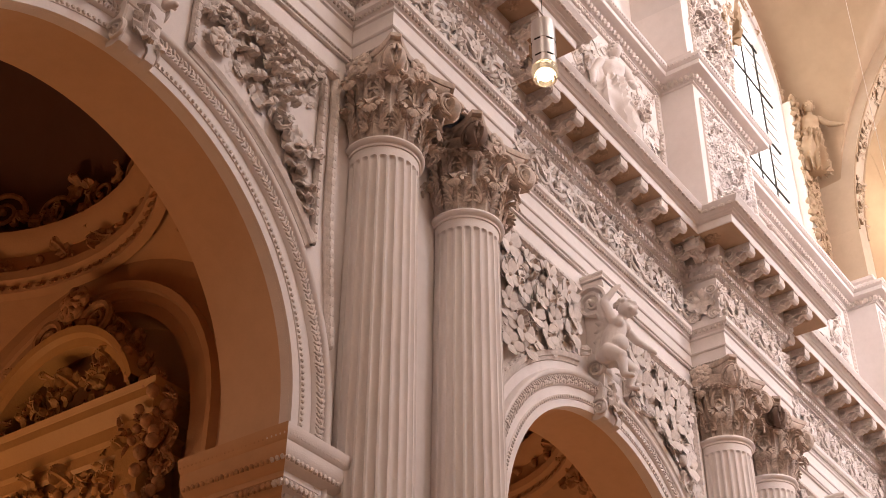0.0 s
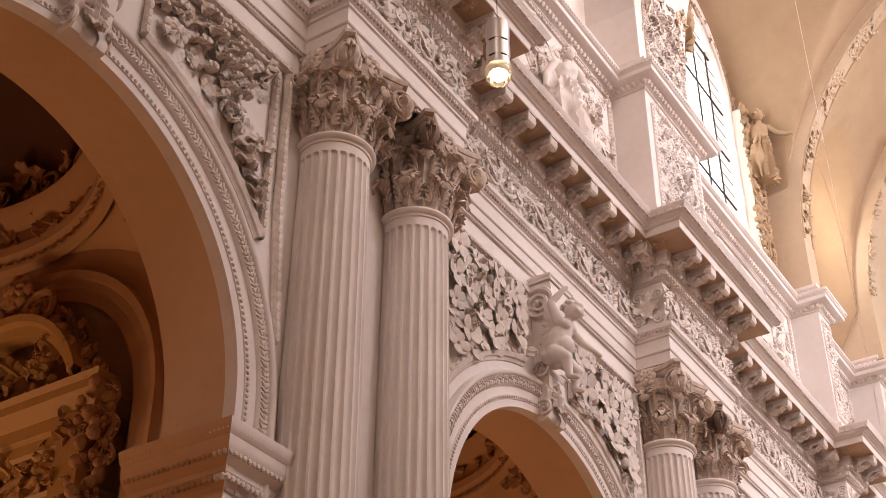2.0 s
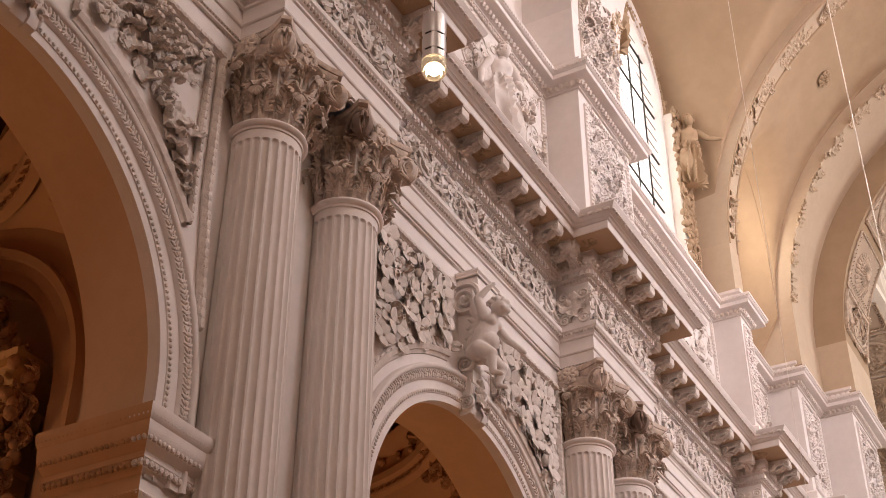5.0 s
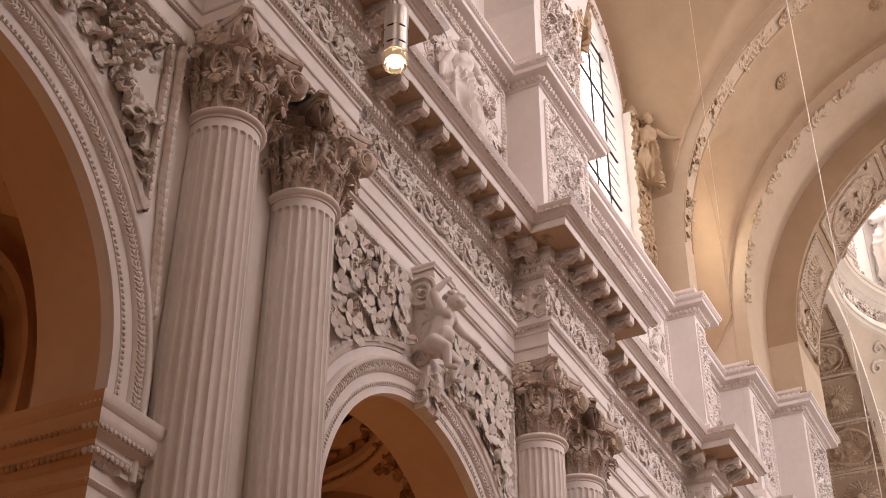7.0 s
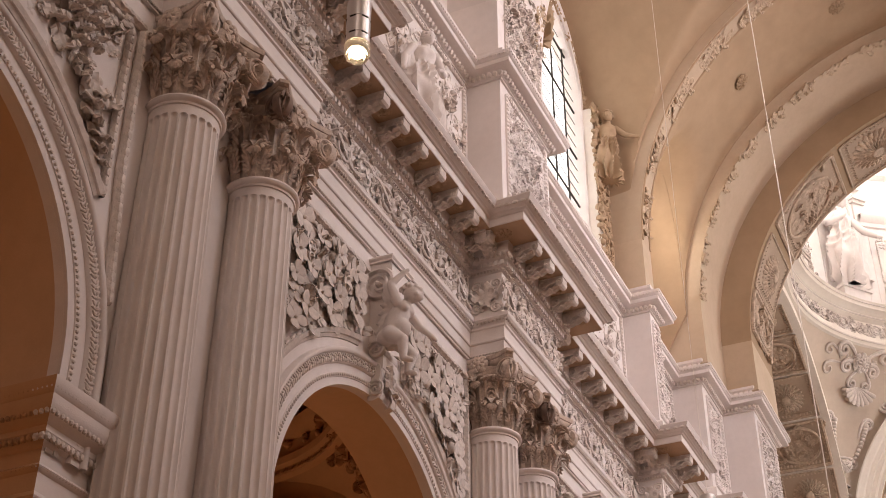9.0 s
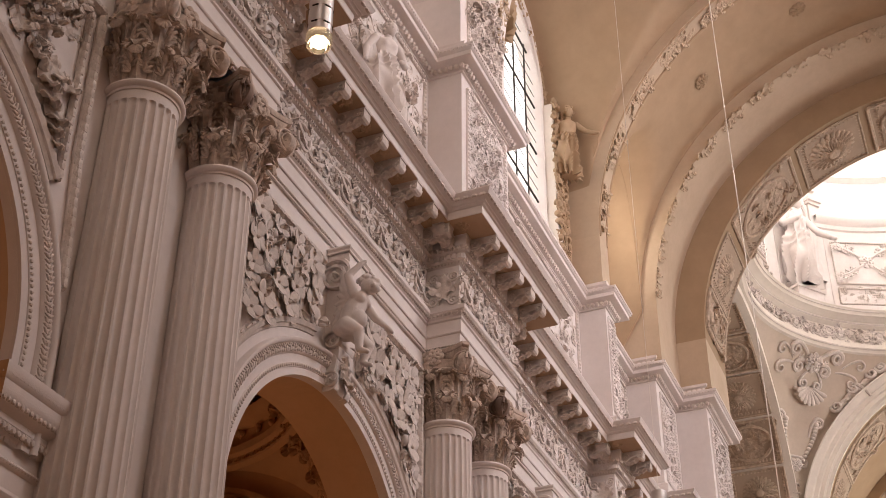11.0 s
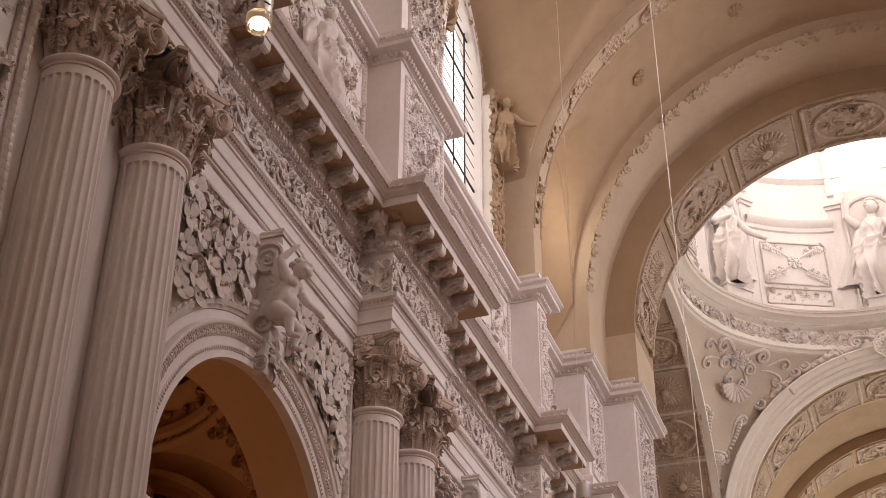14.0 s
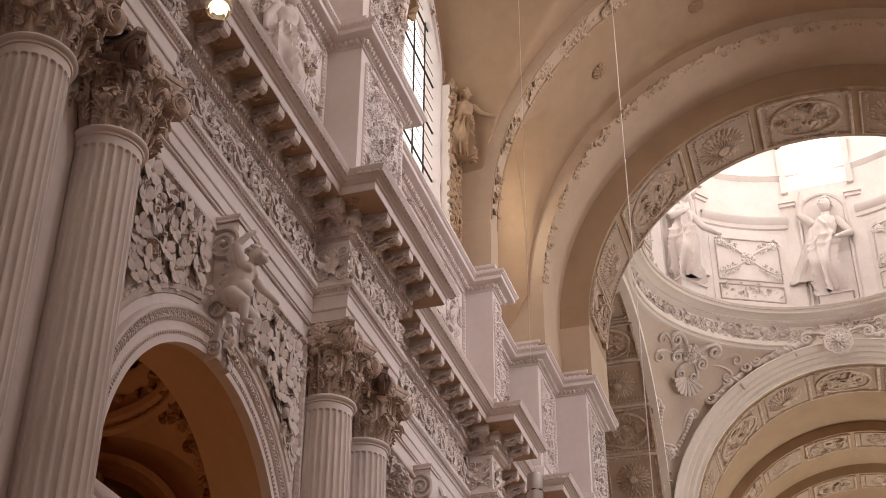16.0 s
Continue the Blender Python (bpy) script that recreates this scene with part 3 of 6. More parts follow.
def lobed_leaf(w, h, bend=165, start=0.55, lobes=4, nv=26, nu=17, thick=0.018, cup=0.16):
    """A broad acanthus in one skin: swept lobes with drilled channels, and a tip that curls over."""
    s = Shape()
    fine = 60
    spine = [(0.0, 0.0, 0.0)]
    for i in range(fine):
        v = (i + 0.5) / fine
        phi = radians(bend) * max(0.0, (v - start) / (1 - start)) ** 1.05
        y, z, _ = spine[-1]
        spine.append((y + math.cos(phi) * h / fine, z + math.sin(phi) * h / fine, phi))
    rows = []
    for i in range(nv + 1):
        v0 = i / nv
        front, back = [], []
        for j in range(nu):
            u = 2 * j / (nu - 1) - 1
            e = abs(u)
            v = min(1.0, v0 + 0.07 * e ** 1.5 * (1 - v0))
            y, z, phi = spine[round(v * fine)]
            lobe = abs(math.sin(math.pi * (lobes * v0 + 0.25)))
            tooth = abs(math.sin(3 * math.pi * (lobes * v0 + 0.25)))
            half = 0.5 * w * (0.80 + 0.28 * math.sin(math.pi * v0)) * (1 - 0.55 * max(0.0, (v0 - 0.80) / 0.20) ** 2)
            half *= 0.50 + 0.36 * lobe ** 0.5 + 0.14 * tooth
            lift = -cup * w * e * e * (1 - 0.7 * v0) + 0.17 * w * (lobe - 0.55) * e ** 0.8 + 0.06 * w * (tooth - 0.5) * e
            lift += 0.07 * w * math.exp(-(u / 0.13) ** 2) - 0.16 * w * math.exp(-((e - 0.50) / 0.16) ** 2) * (1 - lobe) ** 1.5 - 0.04 * w * math.exp(-((e - 0.24) / 0.08) ** 2)
            n0, n1 = -math.sin(phi), math.cos(phi)
            front.append((u * half, y + n0 * lift, z + n1 * lift))
            back.append((u * half * 0.95, y + n0 * (lift - thick), z + n1 * (lift - thick)))
        rows.append(front + back[::-1])
    s.grid(rows, close_u=True)
    n = 2 * nu
    s.f.append(tuple(range(n)))
    s.f.append(tuple(nv * n + k for k in range(n)))
    return s


LEAF_S = acanthus(0.15, 0.2, bend=95, lobes=3, nv=9, nu=7, thick=0.012, cup=0.14, start=0.3)
LEAF_M = lobed_leaf(0.28, 0.40, 105, 0.35, 3, 14, 9, 0.018, 0.10)
BUD = ball(0.07, 0.08, 0.07, 8, 5)
CURL = spiral(0.16, 1.8, 0.20, 22)
LEAF_L = lobed_leaf(0.22, 0.36, 85, 0.30, 3, 14, 9, 0.015, 0.10)
BLOOM = petal_flower(0.17)
SCROLL_BIG = spiral(0.30, 1.7, 0.13, 26)


def strew(shape, items, ground, count, seed, kinds, lo=0.7, hi=1.15, lean=25, flat=1.0):
    """Adds count carved bits to shape. ground(rng) gives origin, right and up, or None to miss."""
    rng = random.Random(seed)
    for _ in range(count):
        g = ground(rng)
        if g is None:
            continue
        o, r, u = g
        piece = rng.choice(kinds)
        k = rng.uniform(lo, hi)
        m = basis(o, r, u, k, flat) @ Matrix.Rotation(rng.uniform(-math.pi, math.pi), 4, "Z") @ Matrix.Rotation(radians(rng.uniform(-lean, lean)), 4, "X")
        shape.add(piece.v, piece.f, m)
    return shape


# ---- capitals ----
LOW_LEAF = rich_leaf(0.46, 0.68, 185, 5, 0.50, 3).mesh("lower_leaf", CAPITAL)
HIGH_LEAF = rich_leaf(0.50, 1.16, 190, 7, 0.66, 3).mesh("upper_leaf", CAPITAL)
VOLUTE = spiral(0.215, 2.4, 0.115, 52).add(*(lambda b: (b.v, b.f))(turned(0, 0, [(0.01, -0.16), (0.17, -0.16), (0.21, -0.10), (0.21, -0.04), (0.19, -0.03), (0.01, -0.03)], 28))).mesh("volute", CAPITAL)
FLEURON = rosette(0.17, 6, 2).mesh("fleuron", CAPITAL)
DARKENED_VOLUTE = VOLUTE.copy()
DARKENED_VOLUTE.materials[0] = GRIME_SHADE


def gadroon_ring():
    """The swelling of rounded eggs under the scrolls."""
    s = Shape()
    rows = []
    for i in range(9):
        b = math.pi * i / 8
        row = []
        for k in range(168):
            a = 2 * math.pi * k / 168
            egg = abs(math.sin(14 * a)) ** 0.5
            r = 0.52 + 0.02 * i / 8 + (0.03 + 0.055 * egg) * math.sin(b)
            row.append((r * math.cos(a), r * math.sin(a), 0.99 + 0.13 * i / 8))
        rows.append(row)
    return s.grid(rows, close_u=True)


ECHINUS = gadroon_ring().mesh("echinus", CAPITAL)
HORN_LEAF = lobed_leaf(0.17, 0.40, 60, 0.5, 3, 16, 9, 0.014).mesh("horn_leaf", CAPITAL)


def volute_stem():
    """The stalk that rises from the leaves to one corner volute."""
    pts = [(0.24, 0.0, 0.72), (0.36, 0.0, 0.88), (0.52, 0.0, 1.02), (0.70, 0.0, 1.18), (0.82, 0.0, 1.22), (0.88, 0.0, 1.12)]
    return tube(pts, [0.05, 0.07, 0.085, 0.09, 0.08, 0.06], 8)


STEM = volute_stem().mesh("stalk", CAPITAL)
DARKENED_STEM = STEM.copy()
DARKENED_STEM.materials[0] = GRIME_SHADE


def abacus_mesh():
    out = []
    for side in range(4):
        a = math.pi / 2 * side
        for k in range(13):
            f = k / 12
            u = -0.60 + 1.20 * f
            d = 0.70 - 0.17 * math.sin(math.pi * f) ** 0.9
            out.append((d * math.cos(a) - u * math.sin(a), d * math.sin(a) + u * math.cos(a)))
    s = Shape()
    prof = [(0.80, 1.29), (0.86, 1.31), (0.90, 1.345), (0.93, 1.38), (0.93, 1.40), (0.97, 1.405), (1.0, 1.43), (1.0, 1.485)]
    s.grid([[(x * k, y * k, z) for x, y in out] for k, z in prof], close_u=True)
    s.f.append(tuple(range(len(out))))
    s.f.append(tuple((len(prof) - 1) * len(out) + i for i in range(len(out))))
    return s


ABACUS = abacus_mesh().mesh("abacus", CAPITAL)


def capital(x, y=8.6, dark_corner=False):
    cap = thing("capital", (x, y, ZA), "white stucco leaf capital with one corner darkened for grime and shade" if dark_corner else "white stucco leaf capital with corner volutes", "capital", "capitals on the columns")
    for k in range(8):
        a = 2 * math.pi * (k + 0.5) / 8
        turn_low = Matrix.Rotation(a + math.pi / 2, 4, "Z") @ Matrix.Translation((0, -0.46, 0.10)) @ Matrix.Rotation(radians(90), 4, "X") @ Matrix.Rotation(radians(11), 4, "X")
        part("lower_leaf", LOW_LEAF, CAPITAL, cap, m=turn_low)
        a = 2 * math.pi * k / 8
        turn_high = Matrix.Rotation(a + math.pi / 2, 4, "Z") @ Matrix.Translation((0, -0.44, 0.10)) @ Matrix.Rotation(radians(90), 4, "X") @ Matrix.Rotation(radians(7), 4, "X")
        part("upper_leaf", HIGH_LEAF, CAPITAL, cap, m=turn_high)
    for k in range(4):
        a = math.pi / 4 + math.pi / 2 * k
        black = dark_corner and k == 2
        part("stalk", DARKENED_STEM if black else STEM, CAPITAL, cap, m=Matrix.Rotation(a, 4, "Z"))
        n = Vector((math.cos(a), math.sin(a), 0))
        part("horn_leaf", HORN_LEAF, CAPITAL, cap, m=basis(n * 0.86 + Vector((0, 0, 1.34)), (math.sin(a), -math.cos(a), 0), (0, 0, -1), 1.0))
        for side in (-1, 1):
            # one scroll on each of the two faces that meet at the corner
            face = a + side * math.pi / 4
            n = Vector((math.cos(face), math.sin(face), 0))
            t = Vector((-math.sin(face), math.cos(face), 0)) * -side
            o = n * 0.66 + t * 0.55 + Vector((0, 0, 1.08))
            # toe the scroll in towards the corner
            right = (t * 0.9 - n * -0.18).normalized()
            m = basis(o, right if side < 0 else -right, (0, 0, 1))
            if side > 0:
                m = m @ Matrix.Diagonal((-1, 1, 1, 1))
            part("volute", DARKENED_VOLUTE if black else VOLUTE, CAPITAL, cap, m=m)
    part("echinus", ECHINUS, CAPITAL, cap)
    abacus = part("abacus", ABACUS, CAPITAL, cap)
    for k in range(4):
        a = math.pi / 2 * k
        n = Vector((math.cos(a), math.sin(a), 0))
        part("fleuron", FLEURON, ORNAMENT, abacus, m=basis(n * 0.56 + Vector((0, 0, 1.34)), (-math.sin(a), math.cos(a), 0), (0, 0, 1), 1.1))
    return cap


for pair in PAIRS[1:]:
    for x in pair:
        capital(x, dark_corner=x == pair[1])
capital(30.5)

# ---- mouldings enriched with carving ----


def along(path, o, gap, x_min=6.0, ends=0.0):
    """Even steps along a set-off plan line: place, direction along it."""
    pts = mitred(path, o)
    for a, b in zip(pts, pts[1:]):
        d = b - a
        if max(a.x, b.x) < x_min or a.y > 12 or b.y > 12:
            continue
        n = max(1, round((d.length - 2 * ends) / gap))
        d_hat = d.normalized()
        for k in range(n):
            yield a + d_hat * (ends + (d.length - 2 * ends) * (k + 0.5) / n), d_hat


def row_of(path, o, z, gap, piece, scale=1.0, x_min=6.0, tilt=0.0):
    """A joined row of one carved piece along the path at height z."""
    s = Shape()
    for p, d in along(path, o, gap, x_min):
        s.add(piece.v, piece.f, basis((p.x, p.y, z), (d.x, d.y, 0), (0, 0, 1), scale) @ Matrix.Rotation(radians(tilt), 4, "X"))
    return s


EGG = ball(0.045, 0.055, 0.035, 6, 4)
DENTIL = Shape().box(-0.035, 0.035, -0.05, 0.05, -0.05, 0.03)
part("egg_moulding", row_of(ENT, 0.19, 16.06, 0.11, EGG, 1.15), ORNAMENT, entablature, kind="stuff")
part("dentil_row", row_of(ENT, 0.10, 15.93, 0.115, DENTIL), STUCCO, entablature, kind="stuff", smooth=False)
part("leaf_moulding", row_of(ENT, 0.10, 14.70, 0.075, ball(0.030, 0.045, 0.03, 5, 4)), ORNAMENT, entablature, kind="stuff")
part("bead_moulding", row_of(ENT, 0.015, 14.065, 0.06, ball(0.024, 0.022, 0.022, 5, 4)), ORNAMENT, entablature, kind="stuff")
part("frieze_bead", row_of(ENT, 0.03, 15.84, 0.07, ball(0.03, 0.03, 0.03, 5, 4)), ORNAMENT, entablature, kind="stuff")
CYMA_LEAF = ball(0.07, 0.055, 0.03, 6, 4)
part("cyma_leaves", row_of(ENT, 0.93, 16.595, 0.155, CYMA_LEAF, 1.25, tilt=-40), ORNAMENT, entablature, kind="stuff")
part("attic_eggs", row_of(ATTIC, 0.13, 20.71, 0.13, EGG, 1.35, tilt=30), ORNAMENT, entablature, kind="stuff")
part("attic_fret", row_of(ATTIC, 0.42, 20.95, 0.09, ball(0.032, 0.03, 0.02, 5, 4)), ORNAMENT, entablature, kind="stuff")
part("sill_leaves", row_of(ATTIC, 0.02, 21.2, 0.16, LEAF_S, 0.9, x_min=12.0), ORNAMENT, entablature, kind="stuff")


def modillion_mesh():
    """A scrolled block bracket under the corona: square front, rolled foot, leaf beneath."""
    prof = [(0.0, 0.0), (0.0, -0.20), (0.03, -0.25), (0.09, -0.27), (0.15, -0.25), (0.19, -0.20), (0.25, -0.165), (0.33, -0.155), (0.38, -0.17), (0.42, -0.215),
            (0.47, -0.225), (0.51, -0.195), (0.52, -0.15), (0.52, -0.045), (0.54, -0.04), (0.54, 0.0)]
    hw = 0.12
    s = Shape()
    s.grid([[(x * k, -o, z) for o, z in prof] for x, k in ((-hw, 0.92), (-hw, 1.0), (-hw * 0.55, 1.0), (-hw * 0.5, 0.9), (hw * 0.5, 0.9), (hw * 0.55, 1.0), (hw, 1.0), (hw, 0.92))])
    s.f.append(tuple(range(len(prof))))
    s.f.append(tuple(7 * len(prof) + i for i in range(len(prof))))
    for sx in (-1, 1):
        sp = spiral(0.10, 1.5, 0.20, 16)
        s.add(sp.v, sp.f, basis((sx * hw, -0.10, -0.15), (0, -sx, 0), (0, 0, 1)))
        sp = spiral(0.07, 1.3, 0.22, 12)
        s.add(sp.v, sp.f, basis((sx * hw, -0.45, -0.14), (0, -sx, 0), (0, 0, 1)))
    lf = lobed_leaf(0.22, 0.42, 80, 0.72, 3, 14, 9, 0.015)
    s.add(lf.v, lf.f, basis((0, -0.03, -0.265), (-1, 0, 0), (0, -0.95, 0.22)))
    return s


MODILLION = modillion_mesh().mesh("bracket", ORNAMENT)
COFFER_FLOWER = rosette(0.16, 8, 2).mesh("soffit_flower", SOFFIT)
for p, d in along(ENT, 0.21, 0.735, 6.0):
    n = Vector((d.y, -d.x, 0))
    part("bracket", MODILLION, ORNAMENT, entablature, m=basis((p.x, p.y, 16.31), (d.x, d.y, 0), (-n.x, -n.y, 0)) @ Matrix.Rotation(radians(0), 4, "X"))
    q = p + Vector((d.x, d.y)) * 0.365 + Vector((n.x, n.y)) * 0.25
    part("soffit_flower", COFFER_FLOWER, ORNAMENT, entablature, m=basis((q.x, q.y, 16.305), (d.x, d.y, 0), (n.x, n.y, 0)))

# frieze: running scrolls with leaves, and a cross of leaves on each return
frieze = Shape()
rng = random.Random(4)
for a, b in zip(ENT, ENT[1:]):
    L = math.hypot(b[0] - a[0], b[1] - a[1])
    if max(a[0], b[0]) < 6 or a[1] > 12 or b[1] > 12:
        continue
    d = Vector(((b[0] - a[0]) / L, (b[1] - a[1]) / L, 0))
    n = Vector((d.y, -d.x, 0))
    base = Vector((a[0], a[1], 15.32)) - n * 0.01
    if L < 1.0:
        for k in range(8):
            ang = math.pi / 4 * k
            frieze.add(LEAF_S.v, LEAF_S.f, basis(base + d * L / 2, d, (0, 0, 1), 1.5 if k % 2 == 0 else 1.1) @ Matrix.Rotation(ang, 4, "Z"))
        for sx in (-1, 1):
            for sz in (-1, 1):
                frieze.add(CURL.v, CURL.f, basis(base + d * (L / 2 + sx * 0.2) + Vector((0, 0, sz * 0.26)), d, (0, 0, 1), 0.8) @ Matrix.Rotation(rng.uniform(0, 6), 4, "Z"))
        continue
    run = Shape()
    count = max(1, round(L / 0.78))
    lam = L / count
    up_z = Vector((0, 0, 1))
    # the winding stem
    stem = [base + d * (L * k / (count * 8)) + up_z * 0.20 * math.sin(math.pi * k / 8 + math.pi / 2) + n * 0.03 for k in range(count * 8 + 1)]
    t = tube(stem, [0.038 + 0.014 * math.sin(k * 0.8) for k in range(len(stem))], 6)
    run.add(t.v, t.f)
    for k in range(count):
        c = base + d * (lam * (k + 0.5)) + n * 0.02
        up = 1 if k % 2 else -1
        turn0 = rng.uniform(-0.4, 0.4)
        run.add(SCROLL_BIG.v, SCROLL_BIG.f, basis(c, d * up, up_z, rng.uniform(0.9, 1.05), 1.0) @ Matrix.Rotation(turn0, 4, "Z"))
        run.add(BLOOM.v, BLOOM.f, basis(c + n * 0.04, d, up_z, rng.uniform(0.6, 0.8)))
        # leaves thrown off round the scroll, all swept one way
        for j in range(9):
            a = 2 * math.pi * j / 9 + rng.uniform(-0.15, 0.15)
            o = c + d * (0.24 * math.cos(a)) + up_z * (0.24 * math.sin(a))
            run.add(LEAF_L.v, LEAF_L.f, basis(o, d, up_z, rng.uniform(0.62, 0.88), 0.8) @ Matrix.Rotation(a - math.pi / 2 + up * 0.75, 4, "Z"))
        for sx, sz in ((-1, 1), (1, -1), (1, 1), (-1, -1)):
            o = c + d * (sx * lam * 0.46) + up_z * (sz * 0.36)
            run.add(LEAF_L.v, LEAF_L.f, basis(o, d, up_z, rng.uniform(0.7, 0.95), 0.7) @ Matrix.Rotation(rng.uniform(-0.5, 0.5) + (math.pi / 2 if sz > 0 else -math.pi / 2) * sx, 4, "Z"))
    part("frieze_carving", run, ORNAMENT, entablature, kind="stuff")
part("frieze_crosses", frieze, ORNAMENT, entablature, kind="stuff")

# ---- arches: archivolts, beads, keystones, spandrels ----
ARCHIVOLT = [(2.86, 0.0), (2.86, 0.05), (2.97, 0.05), (2.975, 0.065), (3.04, 0.065), (3.045, 0.05), (3.17, 0.05), (3.18, 0.08), (3.20, 0.10), (3.33, 0.10), (3.34, 0.13), (3.37, 0.15), (3.40, 0.15), (3.42, 0.11), (3.42, 0.03), (3.56, 0.03), (3.57, 0.0)]


def on_arch(cx, r, y, gap, a0=0.0, a1=math.pi, drop=1.0):
    n = max(2, round(r * (a1 - a0) / gap))
    for k in range(n):
        a = a0 + (a1 - a0) * (k + 0.5) / n
        yield (cx + r * math.cos(a), y, ARCH_Z + r * math.sin(a)), a
    m = round(drop / gap)
    for sx in (0.0, math.pi):
        for k in range(m):
            yield (cx + r * math.cos(sx), y, ARCH_Z - (k + 0.5) * gap), sx


def archivolt(cx):
    ob = thing("archivolt", (0, 0, 0), "white moulded arch surround with carved leaf bands", "arch moulding", "arch surrounds", "structure")
    part("moulding", arch_moulding(cx, ARCH_Z, WALL, ARCHIVOLT, 0, math.pi, 72, 1.05), STUCCO, ob)
    s = Shape()
    pearl = ball(0.032, 0.026, 0.028, 5, 4)
    for p, a in on_arch(cx, 3.007, WALL - 0.065, 0.07):
        s.add(pearl.v, pearl.f, basis(p, (math.cos(a), 0, math.sin(a)), (-math.sin(a), 0, math.cos(a))))
    part("bead_band", s, ORNAMENT, ob, kind="stuff")
    s = Shape()
    rng = random.Random(int(cx))
    leaflet = ball(0.020, 0.050, 0.026, 6, 4)
    knob = ball(0.028, 0.028, 0.034, 6, 4)
    for n, (p, a) in enumerate(on_arch(cx, 3.265, WALL - 0.10, 0.062)):
        out = Vector((math.cos(a), 0, math.sin(a)))
        for side, off in ((1, 0.034), (-1, -0.034)):
            q = Vector(p) + out * off
            s.add(leaflet.v, leaflet.f, basis(q, out, (-math.sin(a), 0, math.cos(a)), rng.uniform(0.85, 1.15)) @ Matrix.Rotation(side * (-0.7 if n % 2 else -1.1) + rng.uniform(-0.2, 0.2), 4, "Z"))
        if n % 3 == 0:
            s.add(knob.v, knob.f, basis(p, out, (-math.sin(a), 0, math.cos(a)), 1.1))
    part("leaf_band", s, ORNAMENT, ob, kind="stuff")
    return ob


for c in ARCHES[:3]:
    archivolt(c)


def impost(cx, side):
    """The moulded capital from which an arch rises, returned along the reveal."""
    x = cx + side * ARCH_R
    prof = [(0.02, 6.6), (0.02, 7.02), (0.05, 7.04), (0.07, 7.08), (0.05, 7.12), (0.03, 7.14), (0.03, 7.34), (0.06, 7.36), (0.08, 7.39), (0.06, 7.42), (0.03, 7.44), (0.03, 7.60), (0.06, 7.62), (0.10, 7.72), (0.12, 7.74), (0.12, 7.80), (0.20, 7.86), (0.25, 7.93), (0.26, 7.98), (0.26, 8.06), (0.30, 8.10), (0.32, 8.18), (0.32, 8.22), (0.0, 8.24)]
    path = [(x, BACK + 0.25), (x, WALL), (x + 0.72, WALL)] if side > 0 else [(x - 0.72, WALL), (x, WALL), (x, BACK + 0.25)]
    ob = thing("impost", (0, 0, 0), "moulded plaster impost block under an arch", "impost", "imposts under the arches", "structure")
    whole = moulding(path, prof)
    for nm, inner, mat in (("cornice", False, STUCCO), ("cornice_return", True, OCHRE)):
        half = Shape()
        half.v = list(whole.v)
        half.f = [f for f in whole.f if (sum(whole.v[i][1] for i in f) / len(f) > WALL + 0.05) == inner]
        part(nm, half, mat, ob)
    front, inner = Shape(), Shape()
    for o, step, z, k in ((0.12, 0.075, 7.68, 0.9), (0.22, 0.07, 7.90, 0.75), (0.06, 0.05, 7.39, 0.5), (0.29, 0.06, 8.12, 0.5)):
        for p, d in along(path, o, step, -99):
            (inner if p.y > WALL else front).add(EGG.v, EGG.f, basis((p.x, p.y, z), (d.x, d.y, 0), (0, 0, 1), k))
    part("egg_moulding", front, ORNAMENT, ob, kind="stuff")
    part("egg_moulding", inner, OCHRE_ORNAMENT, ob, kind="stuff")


for c in ARCHES[:2]:
    impost(c, 1)
impost(ARCHES[1], -1)


def rod_frame(points, r, wraps=True):
    """A raised rod wound with leaves round a panel."""
    s = tube(points, r, 8)
    if wraps:
        pts = [Vector(p) for p in points]
        w = ball(0.05, 0.085, 0.05, 6, 4)
        for a, b in zip(pts, pts[1:]):
            L = (b - a).length
            n = max(1, round(L / 0.13))
            for k in range(n):
                q = a + (b - a) * (k + 0.5) / n
                d = (b - a).normalized()
                s.add(w.v, w.f, basis(q + Vector((0, -r * 0.5, 0)), Vector((0, -1, 0)).cross(d), d, r / 0.05))
    return s


